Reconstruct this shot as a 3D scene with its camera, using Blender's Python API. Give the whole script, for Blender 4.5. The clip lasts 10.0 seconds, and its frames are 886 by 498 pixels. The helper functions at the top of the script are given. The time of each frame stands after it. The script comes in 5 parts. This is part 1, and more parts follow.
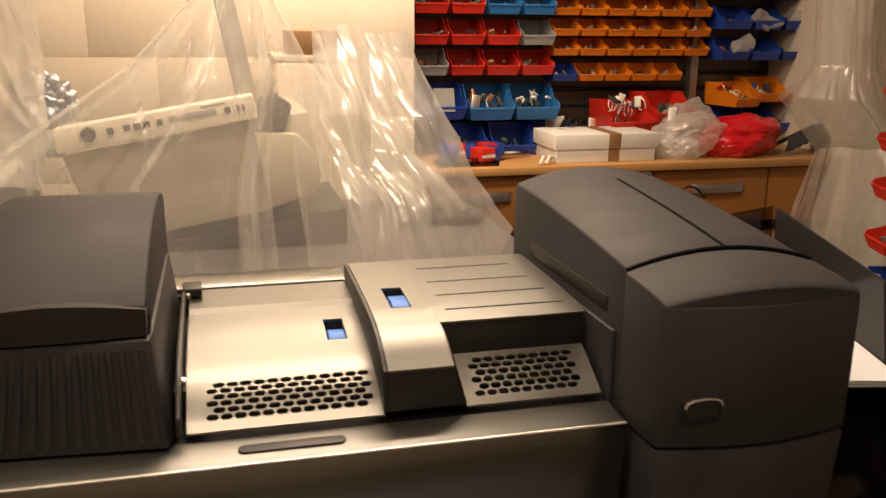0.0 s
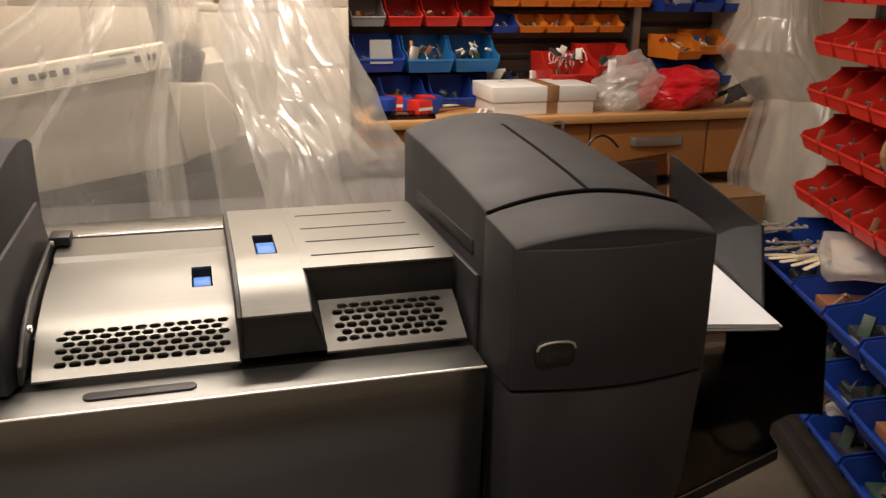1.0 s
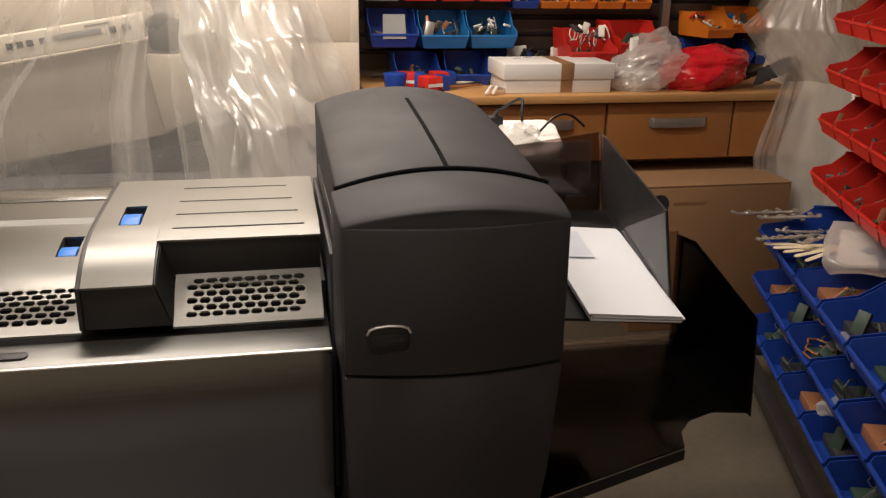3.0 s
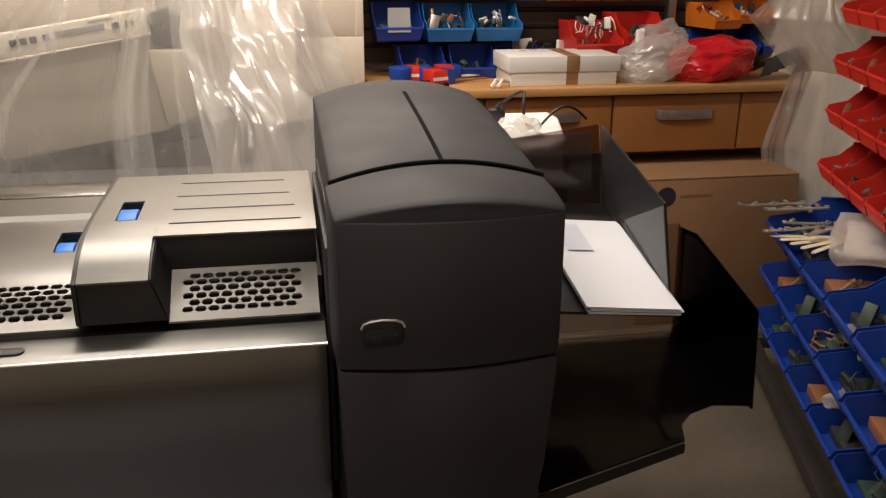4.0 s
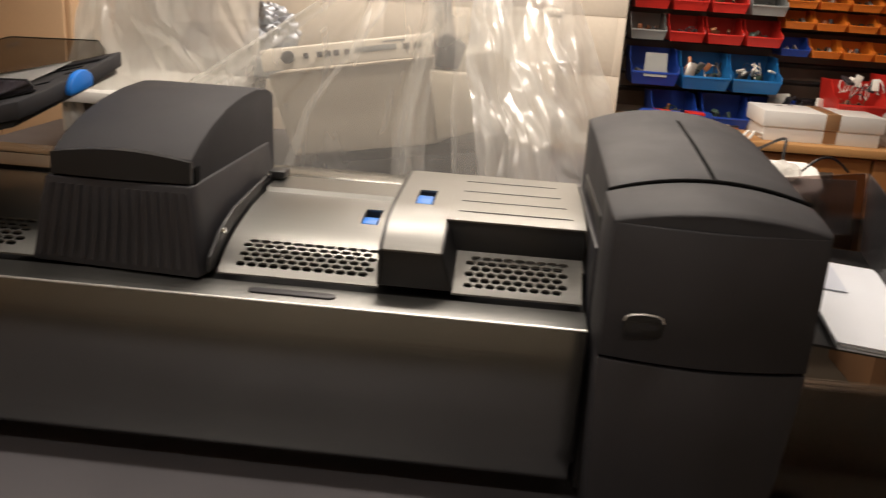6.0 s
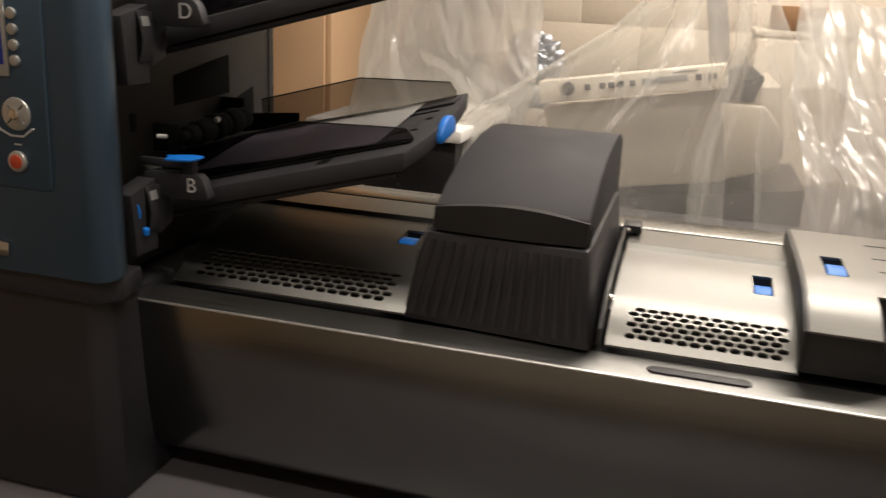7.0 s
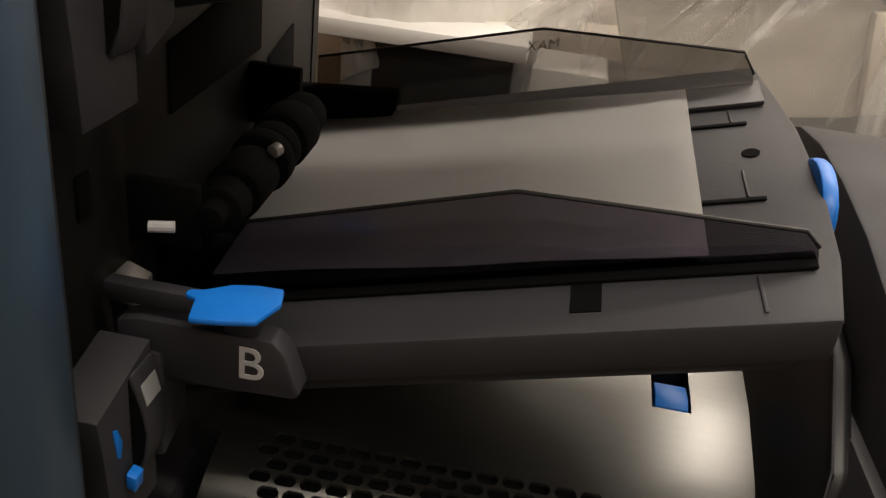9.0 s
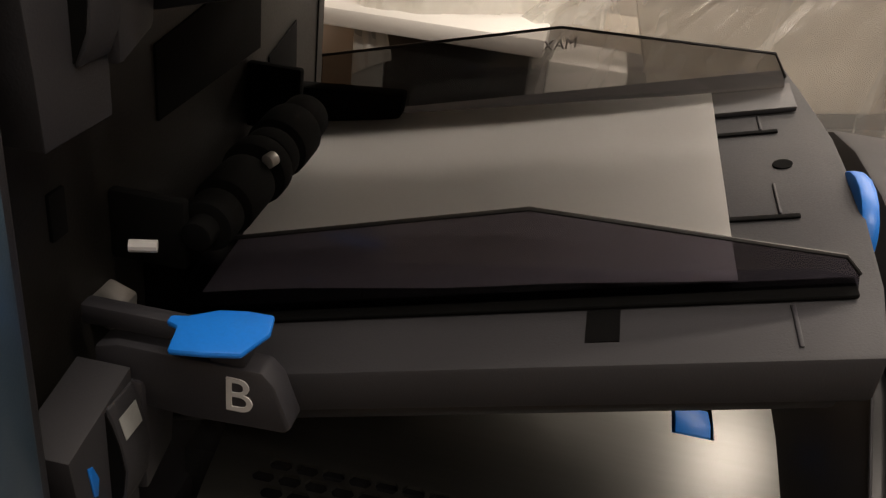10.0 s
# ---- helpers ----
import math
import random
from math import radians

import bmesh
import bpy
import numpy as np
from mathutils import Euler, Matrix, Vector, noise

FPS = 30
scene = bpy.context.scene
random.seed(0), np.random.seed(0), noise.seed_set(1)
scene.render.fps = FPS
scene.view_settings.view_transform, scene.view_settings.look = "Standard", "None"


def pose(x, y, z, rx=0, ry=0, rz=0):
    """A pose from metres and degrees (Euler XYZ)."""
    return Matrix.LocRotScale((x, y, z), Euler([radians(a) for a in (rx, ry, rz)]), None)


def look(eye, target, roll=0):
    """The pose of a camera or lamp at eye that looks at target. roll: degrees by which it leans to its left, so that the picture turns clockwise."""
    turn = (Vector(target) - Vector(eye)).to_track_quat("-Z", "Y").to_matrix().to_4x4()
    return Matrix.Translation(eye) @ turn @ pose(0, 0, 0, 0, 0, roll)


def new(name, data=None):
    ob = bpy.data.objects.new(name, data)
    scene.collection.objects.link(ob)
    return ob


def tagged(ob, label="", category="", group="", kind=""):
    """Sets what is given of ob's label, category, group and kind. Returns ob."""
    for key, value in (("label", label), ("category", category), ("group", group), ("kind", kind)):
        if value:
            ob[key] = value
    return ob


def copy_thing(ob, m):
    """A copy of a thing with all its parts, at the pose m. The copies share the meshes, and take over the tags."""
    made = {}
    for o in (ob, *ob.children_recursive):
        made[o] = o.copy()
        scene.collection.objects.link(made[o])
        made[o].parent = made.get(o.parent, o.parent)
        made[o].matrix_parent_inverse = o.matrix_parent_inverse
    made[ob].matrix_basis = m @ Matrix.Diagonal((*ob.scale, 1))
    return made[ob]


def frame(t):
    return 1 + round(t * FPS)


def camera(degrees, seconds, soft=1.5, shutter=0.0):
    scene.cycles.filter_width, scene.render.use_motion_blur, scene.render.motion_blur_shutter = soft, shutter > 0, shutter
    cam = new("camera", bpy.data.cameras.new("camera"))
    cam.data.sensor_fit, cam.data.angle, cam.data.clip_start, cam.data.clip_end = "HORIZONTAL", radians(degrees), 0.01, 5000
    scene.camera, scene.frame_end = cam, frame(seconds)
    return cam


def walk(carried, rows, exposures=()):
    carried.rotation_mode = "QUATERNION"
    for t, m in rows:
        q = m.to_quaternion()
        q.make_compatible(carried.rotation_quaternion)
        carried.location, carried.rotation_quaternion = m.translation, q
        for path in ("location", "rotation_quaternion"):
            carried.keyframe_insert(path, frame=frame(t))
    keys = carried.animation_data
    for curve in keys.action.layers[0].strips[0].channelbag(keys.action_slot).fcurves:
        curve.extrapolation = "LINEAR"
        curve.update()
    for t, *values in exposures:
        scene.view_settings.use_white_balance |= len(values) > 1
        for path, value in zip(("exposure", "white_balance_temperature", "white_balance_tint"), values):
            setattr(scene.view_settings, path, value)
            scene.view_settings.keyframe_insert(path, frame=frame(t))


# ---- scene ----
cam = camera(54.4, 10.0, soft=1.3, shutter=0.3)
PATH = [
    (0, (-0.436, -0.829, 1.412), (0.047, 1.045, 0.906), 0.6),
    (0.5, (-0.332, -0.847, 1.4), (0.136, 1.01, 0.824), 1.7),
    (1, (-0.308, -0.854, 1.394), (0.232, 0.976, 0.796), 0.8),
    (1.5, (-0.294, -0.84, 1.392), (0.33, 0.955, 0.771), -0.0),
    (2, (-0.19, -0.856, 1.385), (0.353, 0.965, 0.761), 1.5),
    (2.5, (-0.096, -0.873, 1.384), (0.315, 0.978, 0.751), 1.9),
    (4, (-0.036, -0.874, 1.383), (0.312, 0.982, 0.723), 0.4),
    (4.5, (-0.023, -0.928, 1.381), (0.23, 0.96, 0.771), 0.7),
    (5, (0.021, -0.997, 1.379), (0.098, 0.92, 0.816), 1.8),
    (5.2, (0.02, -1.009, 1.376), (0.053, 0.908, 0.806), 2.3),
    (6.3, (-0.194, -0.987, 1.364), (-0.456, 0.907, 0.777), 3.7),
    (6.5, (-0.248, -0.971, 1.366), (-0.617, 0.909, 0.791), 3.3),
    (7, (-0.424, -0.918, 1.376), (-0.939, 0.928, 0.804), 2.9),
    (7.5, (-0.57, -0.727, 1.376), (-1.154, 1.075, 0.735), 3.8),
    (8, (-0.726, -0.54, 1.389), (-1.241, 1.257, 0.677), 4.5),
    (8.5, (-0.879, -0.396, 1.38), (-1.158, 1.41, 0.568), 5.3),
    (9, (-0.909, -0.303, 1.376), (-1.091, 1.473, 0.474), 7.2),
    (9.5, (-0.914, -0.275, 1.376), (-1.119, 1.485, 0.449), 7.5),
    (10, (-0.91, -0.264, 1.375), (-1.123, 1.494, 0.446), 7.2),
]
EXPOSURES = [(0.0, 0.17, 7600, 18), (0.5, 0.16, 6800, 15), (1.0, 0.09, 6250, 14), (5.0, 0.12, 6000, 13), (7.0, 0.14, 5880, 11), (8.0, 0.14, 5800, 10), (10.0, 0.02, 6050, 13)]

walk(cam, [(t, look(eye, target, roll)) for t, eye, target, roll in PATH], EXPOSURES)

# ---- light ----
world = bpy.data.worlds.new("room_world")
scene.world = world
world.use_nodes = True
world.node_tree.nodes["Background"].inputs[0].default_value = (1.0, 0.85, 0.7, 1)
world.node_tree.nodes["Background"].inputs[1].default_value = 0.02


def added_lamp(name, x, y, z, sx, sy, watts, colour):
    data = bpy.data.lights.new(name, "AREA")
    data.shape, data.size, data.size_y, data.energy, data.color = "RECTANGLE", sx, sy, watts, colour
    ob = new(name, data)
    ob.matrix_world = pose(x, y, z)
    return ob


WARM = (1.0, 0.85, 0.67)
# no lamp is in view: these tubes are added, placed and powered for brightness
added_lamp("added_tube_light", -0.15, 0.95, 2.36, 1.3, 0.12, 23, WARM)
added_lamp("added_tube_light", 0.00, 1.95, 2.36, 1.3, 0.12, 21, WARM)
added_lamp("added_tube_light", -0.55, -0.15, 2.36, 1.3, 0.12, 14, WARM)
added_lamp("added_tube_light", -0.35, -1.25, 2.36, 1.3, 0.12, 7, WARM)


# ---- materials ----
def nodes_of(name):
    m = bpy.data.materials.new(name)
    m.use_nodes = True
    return m, m.node_tree.nodes, m.node_tree.links, m.node_tree.nodes["Principled BSDF"]


def material(name, base, rough=0.5, metal=0.0, vary=0.15, scale=8.0, bump=0.1, grain=300.0, stretch=(1, 1, 1), spec=0.5, alpha=1.0,
             trans=0.0, coat=0.0, shift=0.0, rough_vary=0.15):
    """Colour with blotches and fine grain, roughness that follows the blotches, and fine relief."""
    m, n, l, p = nodes_of(name)
    tc = n.new("ShaderNodeTexCoord")
    mp = n.new("ShaderNodeMapping")
    mp.inputs["Scale"].default_value = stretch
    l.new(tc.outputs["Object"], mp.inputs[0])
    big, fine = n.new("ShaderNodeTexNoise"), n.new("ShaderNodeTexNoise")
    big.inputs["Scale"].default_value, big.inputs["Detail"].default_value = scale, 6
    fine.inputs["Scale"].default_value, fine.inputs["Detail"].default_value = grain, 3
    l.new(tc.outputs["Object"], big.inputs["Vector"])
    l.new(mp.outputs[0], fine.inputs["Vector"])
    add = n.new("ShaderNodeMath")
    add.operation = "MULTIPLY_ADD"
    add.inputs[1].default_value = 0.6
    l.new(big.outputs["Fac"], add.inputs[0])
    half = n.new("ShaderNodeMath")
    half.operation = "MULTIPLY"
    half.inputs[1].default_value = 0.4
    l.new(fine.outputs["Fac"], half.inputs[0])
    l.new(half.outputs[0], add.inputs[2])
    info = n.new("ShaderNodeObjectInfo")
    sh = n.new("ShaderNodeMath")
    sh.operation = "MULTIPLY_ADD"
    sh.inputs[1].default_value = shift
    l.new(info.outputs["Random"], sh.inputs[0])
    l.new(add.outputs[0], sh.inputs[2])
    ramp = n.new("ShaderNodeValToRGB")
    lo = [max(0, c * (1 - vary)) for c in base]
    hi = [min(1, c * (1 + vary)) for c in base]
    ramp.color_ramp.elements[0].position, ramp.color_ramp.elements[0].color = 0.3, (*lo, 1)
    ramp.color_ramp.elements[1].position, ramp.color_ramp.elements[1].color = 0.7, (*hi, 1)
    l.new(sh.outputs[0], ramp.inputs[0])
    l.new(ramp.outputs[0], p.inputs["Base Color"])
    rr = n.new("ShaderNodeMapRange")
    rr.inputs[1].default_value, rr.inputs[2].default_value = 0.3, 0.7
    rr.inputs[3].default_value, rr.inputs[4].default_value = max(0.02, rough * (1 - rough_vary)), min(1, rough * (1 + rough_vary))
    l.new(add.outputs[0], rr.inputs[0])
    l.new(rr.outputs[0], p.inputs["Roughness"])
    p.inputs["Metallic"].default_value = metal
    p.inputs["Specular IOR Level"].default_value = spec
    p.inputs["Alpha"].default_value = alpha
    p.inputs["Transmission Weight"].default_value = trans
    p.inputs["Coat Weight"].default_value = coat
    if bump:
        b = n.new("ShaderNodeBump")
        b.inputs["Strength"].default_value, b.inputs["Distance"].default_value = bump, 0.001
        l.new(fine.outputs["Fac"], b.inputs["Height"])
        l.new(b.outputs[0], p.inputs["Normal"])
    return m


def glow(name, colour, strength):
    m, n, l, p = nodes_of(name)
    p.inputs["Base Color"].default_value = (*colour, 1)
    p.inputs["Emission Color"].default_value = (*colour, 1)
    p.inputs["Emission Strength"].default_value = strength
    return m


def film_plastic(name, tint, clear, rough, gloss=0.12):
    """Thin clear sheet: mostly see-through, a milky share, and a wet gloss over crumpled relief."""
    m, n, l, p = nodes_of(name)
    n.remove(p)
    out = n["Material Output"]
    tr, df, tl, gl = (n.new("ShaderNodeBsdf" + k) for k in ("Transparent", "Diffuse", "Translucent", "Glossy"))
    tr.inputs[0].default_value = (*tint, 1)
    for k in (df, tl):
        k.inputs[0].default_value = (0.9, 0.89, 0.86, 1)
    gl.inputs["Roughness"].default_value = rough
    tc, nz, bp = n.new("ShaderNodeTexCoord"), n.new("ShaderNodeTexNoise"), n.new("ShaderNodeBump")
    nz.inputs["Scale"].default_value, nz.inputs["Detail"].default_value = 9, 3
    nz.inputs["Distortion"].default_value = 1.2
    mp = n.new("ShaderNodeMapping")
    mp.inputs["Rotation"].default_value, mp.inputs["Scale"].default_value = (0, radians(24), 0), (1.5, 1, 0.3)
    l.new(tc.outputs["Object"], mp.inputs[0])
    l.new(mp.outputs[0], nz.inputs["Vector"])
    bp.inputs["Strength"].default_value, bp.inputs["Distance"].default_value = 0.12, 0.015
    l.new(nz.outputs["Fac"], bp.inputs["Height"])
    l.new(bp.outputs[0], gl.inputs["Normal"])
    milky, body, top = (n.new("ShaderNodeMixShader") for _ in range(3))
    milky.inputs[0].default_value = 0.5
    l.new(df.outputs[0], milky.inputs[1])
    l.new(tl.outputs[0], milky.inputs[2])
    cl = n.new("ShaderNodeMapRange")
    cl.inputs[1].default_value, cl.inputs[2].default_value = 0.3, 0.7
    cl.inputs[3].default_value, cl.inputs[4].default_value = max(0, 1 - clear - 0.05), 1 - clear + 0.05
    l.new(nz.outputs["Fac"], cl.inputs[0])
    l.new(cl.outputs[0], body.inputs[0])
    l.new(tr.outputs[0], body.inputs[1])
    l.new(milky.outputs[0], body.inputs[2])
    top.inputs[0].default_value = gloss
    l.new(body.outputs[0], top.inputs[1])
    l.new(gl.outputs[0], top.inputs[2])
    l.new(top.outputs[0], out.inputs["Surface"])
    return m


def smoked(name, tint, rough=0.12, haze=0.0):
    """Tinted acrylic sheet. haze mixes in a flat grey that stands for reflections."""
    m, n, l, p = nodes_of(name)
    n.remove(p)
    tr, gl, mx, fr = n.new("ShaderNodeBsdfTransparent"), n.new("ShaderNodeBsdfGlossy"), n.new("ShaderNodeMixShader"), n.new("ShaderNodeFresnel")
    tr.inputs[0].default_value = (*tint, 1)
    gl.inputs["Roughness"].default_value = rough
    fr.inputs["IOR"].default_value = 1.45
    l.new(fr.outputs[0], mx.inputs[0])
    l.new(tr.outputs[0], mx.inputs[1])
    l.new(gl.outputs[0], mx.inputs[2])
    df, hz = n.new("ShaderNodeBsdfDiffuse"), n.new("ShaderNodeMixShader")
    df.inputs[0].default_value = (0.55, 0.55, 0.57, 1)
    hz.inputs[0].default_value = haze
    l.new(mx.outputs[0], hz.inputs[1])
    l.new(df.outputs[0], hz.inputs[2])
    l.new(hz.outputs[0], n["Material Output"].inputs["Surface"])
    return m


STEEL = material("brushed_steel", (0.20, 0.198, 0.187), 0.36, 1.0, 0.08, 5, 0.025, 260, (0.03, 1, 1))
STEEL_DARK = material("brushed_steel_front", (0.255, 0.258, 0.25), 0.22, 1.0, 0.10, 4, 0.05, 260, (0.03, 1, 1))
STEEL_STRIP = material("brushed_steel_strip", (0.20, 0.20, 0.193), 0.42, 1.0, 0.12, 5, 0.06, 260, (0.03, 1, 1))
EDGE = material("bright_edge_metal", (0.8, 0.79, 0.76), 0.4, 1.0, 0.08, 40, 0.02, 200)
CHARCOAL = material("charcoal_plastic", (0.029, 0.0286, 0.0325), 0.66, 0, 0.14, 9, 0.14, 900, rough_vary=0.2, spec=0.36)
CHARCOAL_DARK = material("dark_moulded_plastic", (0.026, 0.0255, 0.030), 0.5, 0, 0.2, 12, 0.12, 900)
BLACK = material("black_plastic", (0.012, 0.012, 0.013), 0.45, 0, 0.3, 12, 0.1, 600)
# rubber of the rollers, and the painted shade in holes and hollows
PITCH = material("pitch_black_rubber_and_shade", (0.004, 0.004, 0.004), 0.9, 0, 0.3, 12, 0.1, 600, spec=0.08)
MATT_BLACK = material("matt_black_panel", (0.011, 0.010, 0.0085), 0.5, 0, 0.3, 14, 0.15, 500, spec=0.35)
SLATE = material("slate_blue_paint", (0.040, 0.070, 0.106), 0.42, 0, 0.1, 6, 0.1, 900)
BLUE = material("blue_touch_plastic", (0.015, 0.19, 0.72), 0.4, 0, 0.1, 30, 0.05, 500)
CHROME = material("chrome", (0.75, 0.73, 0.7), 0.18, 1, 0.05, 20, 0.02, 200)
SILVER_BUTTON = material("silver_button", (0.5, 0.5, 0.48), 0.35, 0.6, 0.05, 60, 0.03, 500)
RED_PART = material("red_button", (0.55, 0.07, 0.03), 0.4, 0, 0.1, 60, 0.03, 500)
LETTER = material("grey_letter", (0.55, 0.55, 0.55), 0.6, 0, 0.03, 60, 0.02, 500)
PAPER = material("paper", (0.70, 0.69, 0.67), 0.75, 0, 0.03, 10, 0.05, 500)
ENVELOPE = material("envelope_paper", (0.78, 0.81, 0.87), 0.7, 0, 0.03, 10, 0.05, 500)
SMOKE = smoked("smoked_acrylic", (0.82, 0.79, 0.77), 0.06)
SMOKE_DARK = smoked("dark_smoked_acrylic", (0.58, 0.51, 0.48), 0.05)
SMOKE_DEEP = smoked("deep_smoked_acrylic", (0.66, 0.60, 0.58), 0.05)
# slight grey haze mixed in for the envelope's reflection in the side guard
SMOKE_HAZE = smoked("reflection_haze_acrylic", (0.56, 0.50, 0.48), 0.05, 0.05)
# hazy grey for the sheet that draws the pale reflection in the rear guard
REFLECTION_FILM = smoked("grey_reflection_film", (0.72, 0.74, 0.78), 0.1, 0.22)
SMOKE_LIGHT = smoked("light_smoked_acrylic", (0.60, 0.59, 0.58))
SMOKE_GUIDE = smoked("smoked_guide_acrylic", (0.44, 0.42, 0.47))
SHEET = film_plastic("clear_polythene", (0.99, 0.99, 0.98), 0.74, 0.14, 0.035)
SHEET_MILKY = film_plastic("milky_polythene", (0.98, 0.98, 0.97), 0.62, 0.18, 0.08)
SHEET_THICK = film_plastic("thick_polythene", (0.98, 0.99, 0.97), 0.36, 0.18, 0.10)
BAG = film_plastic("clear_bag", (0.98, 0.98, 0.97), 0.52, 0.14)
CREAM = material("cream_plastic", (0.74, 0.68, 0.58), 0.5, 0, 0.06, 5, 0.08, 700)
CREAM_BODY = material("beige_casing", (0.47, 0.42, 0.34), 0.55, 0, 0.07, 4, 0.08, 700)
WOOD = material("beech_worktop", (0.50, 0.27, 0.10), 0.45, 0, 0.12, 3, 0.1, 60, (1, 14, 14))
WOOD_FRONT = material("beech_drawer_front", (0.40, 0.175, 0.05), 0.42, 0, 0.15, 3, 0.1, 50, (1, 14, 14))
CARD = material("corrugated_cardboard", (0.29, 0.165, 0.08), 0.85, 0, 0.1, 5, 0.15, 120, (1, 1, 12))
TAPE = material("brown_tape", (0.30, 0.17, 0.08), 0.4, 0, 0.1, 20, 0.05, 200)
WHITE_CARD = material("white_card", (0.78, 0.77, 0.74), 0.7, 0, 0.04, 8, 0.05, 300)
WALL = material("painted_block_wall", (0.67, 0.60, 0.50), 0.85, 0, 0.06, 3, 0.5, 70)
WALL_WARM = material("peach_wall", (0.77, 0.56, 0.36), 0.8, 0, 0.06, 2, 0.2, 90)
WALL_PANEL = material("veneer_panel", (0.70, 0.48, 0.29), 0.6, 0, 0.1, 2, 0.1, 60, (10, 10, 1))
FLOOR = material("worn_floor", (0.10, 0.085, 0.064), 0.6, 0, 0.3, 3, 0.2, 40)
CEILING = material("ceiling_paint", (0.75, 0.72, 0.66), 0.9, 0, 0.04, 2, 0.1, 60)
TABLE_GREY = material("grey_laminate", (0.12, 0.115, 0.125), 0.5, 0, 0.08, 6, 0.1, 300)
RACK = material("dark_rack_steel", (0.035, 0.03, 0.03), 0.5, 0.2, 0.2, 6, 0.1, 200)
RACK_PANEL = material("brown_rack_panel", (0.085, 0.06, 0.045), 0.5, 0.1, 0.2, 6, 0.1, 200)
STAND = material("added_stand_brown", (0.065, 0.054, 0.045), 0.55, 0.1, 0.2, 6, 0.1, 200)
GALV = material("galvanised_steel", (0.42, 0.41, 0.39), 0.45, 0.8, 0.15, 20, 0.1, 150)
RED_BIN = material("red_bin_plastic", (0.58, 0.025, 0.015), 0.42, 0, 0.12, 10, 0.05, 400, shift=0.25)
ORANGE_BIN = material("orange_bin_plastic", (0.72, 0.20, 0.015), 0.45, 0, 0.12, 10, 0.05, 400, shift=0.25)
BLUE_BIN = material("blue_bin_plastic", (0.012, 0.05, 0.32), 0.42, 0, 0.15, 10, 0.05, 400, shift=0.3)
SKY_BIN = material("light_blue_bin_plastic", (0.015, 0.15, 0.42), 0.42, 0, 0.15, 10, 0.05, 400, shift=0.3)
GREY_BIN = material("grey_bin_plastic", (0.30, 0.31, 0.30), 0.45, 0, 0.1, 10, 0.05, 400)
JUNK = [material("junk_" + k, c, r, m, 0.3, 30, 0.1, 200, shift=0.3) for k, c, r, m in (
    ("dark", (0.03, 0.03, 0.035), 0.5, 0), ("metal", (0.45, 0.43, 0.4), 0.35, 0.8), ("white", (0.7, 0.68, 0.62), 0.6, 0),
    ("copper", (0.30, 0.13, 0.06), 0.5, 0.3), ("green", (0.03, 0.055, 0.04), 0.5, 0), ("cream", (0.62, 0.55, 0.38), 0.6, 0))]
RED_FILM = material("red_plastic_bag", (0.62, 0.012, 0.02), 0.25, 0, 0.15, 10, 0.3, 60, coat=0.4)
SCREEN = glow("lcd_glass", (0.01, 0.015, 0.09), 0.35)
FOIL = material("silver_foil", (0.42, 0.44, 0.48), 0.5, 1.0, 0.1, 20, 0.2, 90)
FOIL_DARK = material("glossy_black_film", (0.02, 0.02, 0.022), 0.15, 0, 0.2, 20, 0.2, 90)
LAMP_ON = glow("added_lamp_diffuser", (1.0, 0.82, 0.6), 3.0)


# ---- mesh helpers ----
def finish(bm, name, mat, smooth=35):
    bmesh.ops.recalc_face_normals(bm, faces=bm.faces[:])
    me = bpy.data.meshes.new(name)
    bm.to_mesh(me)
    bm.free()
    for m in (mat if isinstance(mat, (list, tuple)) else [mat]):
        me.materials.append(m)
    if smooth:
        me.polygons.foreach_set("use_smooth", [True] * len(me.polygons))
        me.set_sharp_from_angle(angle=radians(smooth))
    return me


def part(name, bm, mat, parent=None, label="", smooth=35):
    ob = new(name, finish(bm, name, mat, smooth))
    if parent:
        ob.parent = parent
        ob.matrix_parent_inverse = Matrix.Translation(parent.location).inverted() if parent.type == "EMPTY" else Matrix()
    return tagged(ob, label)


def thing(name, x, y, z, label, category, group="", kind=""):
    ob = new(name)
    ob.empty_display_size = 0.05
    ob.location = (x, y, z)
    return tagged(ob, label, category, group, kind)


def solo(name, bm, mat, label, category, group="", kind="", smooth=35):
    return tagged(part(name, bm, mat, None, "", smooth), label, category, group, kind)


def soften(bm, width, segments=2, angle=30):
    if width:
        es = [e for e in bm.edges if len(e.link_faces) == 2 and e.calc_face_angle(0) > radians(angle)]
        bmesh.ops.bevel(bm, geom=es, offset=width, segments=segments, affect="EDGES", profile=0.5, clamp_overlap=True)
    return bm


def box(x0, x1, y0, y1, z0, z1, bevel=0.003, m=None, segments=2):
    bm = bmesh.new()
    bmesh.ops.create_cube(bm, size=1, matrix=Matrix.Translation(((x0 + x1) / 2, (y0 + y1) / 2, (z0 + z1) / 2)) @ Matrix.Diagonal((x1 - x0, y1 - y0, z1 - z0, 1)))
    soften(bm, bevel, segments)
    if m:
        bm.transform(m)
    return bm


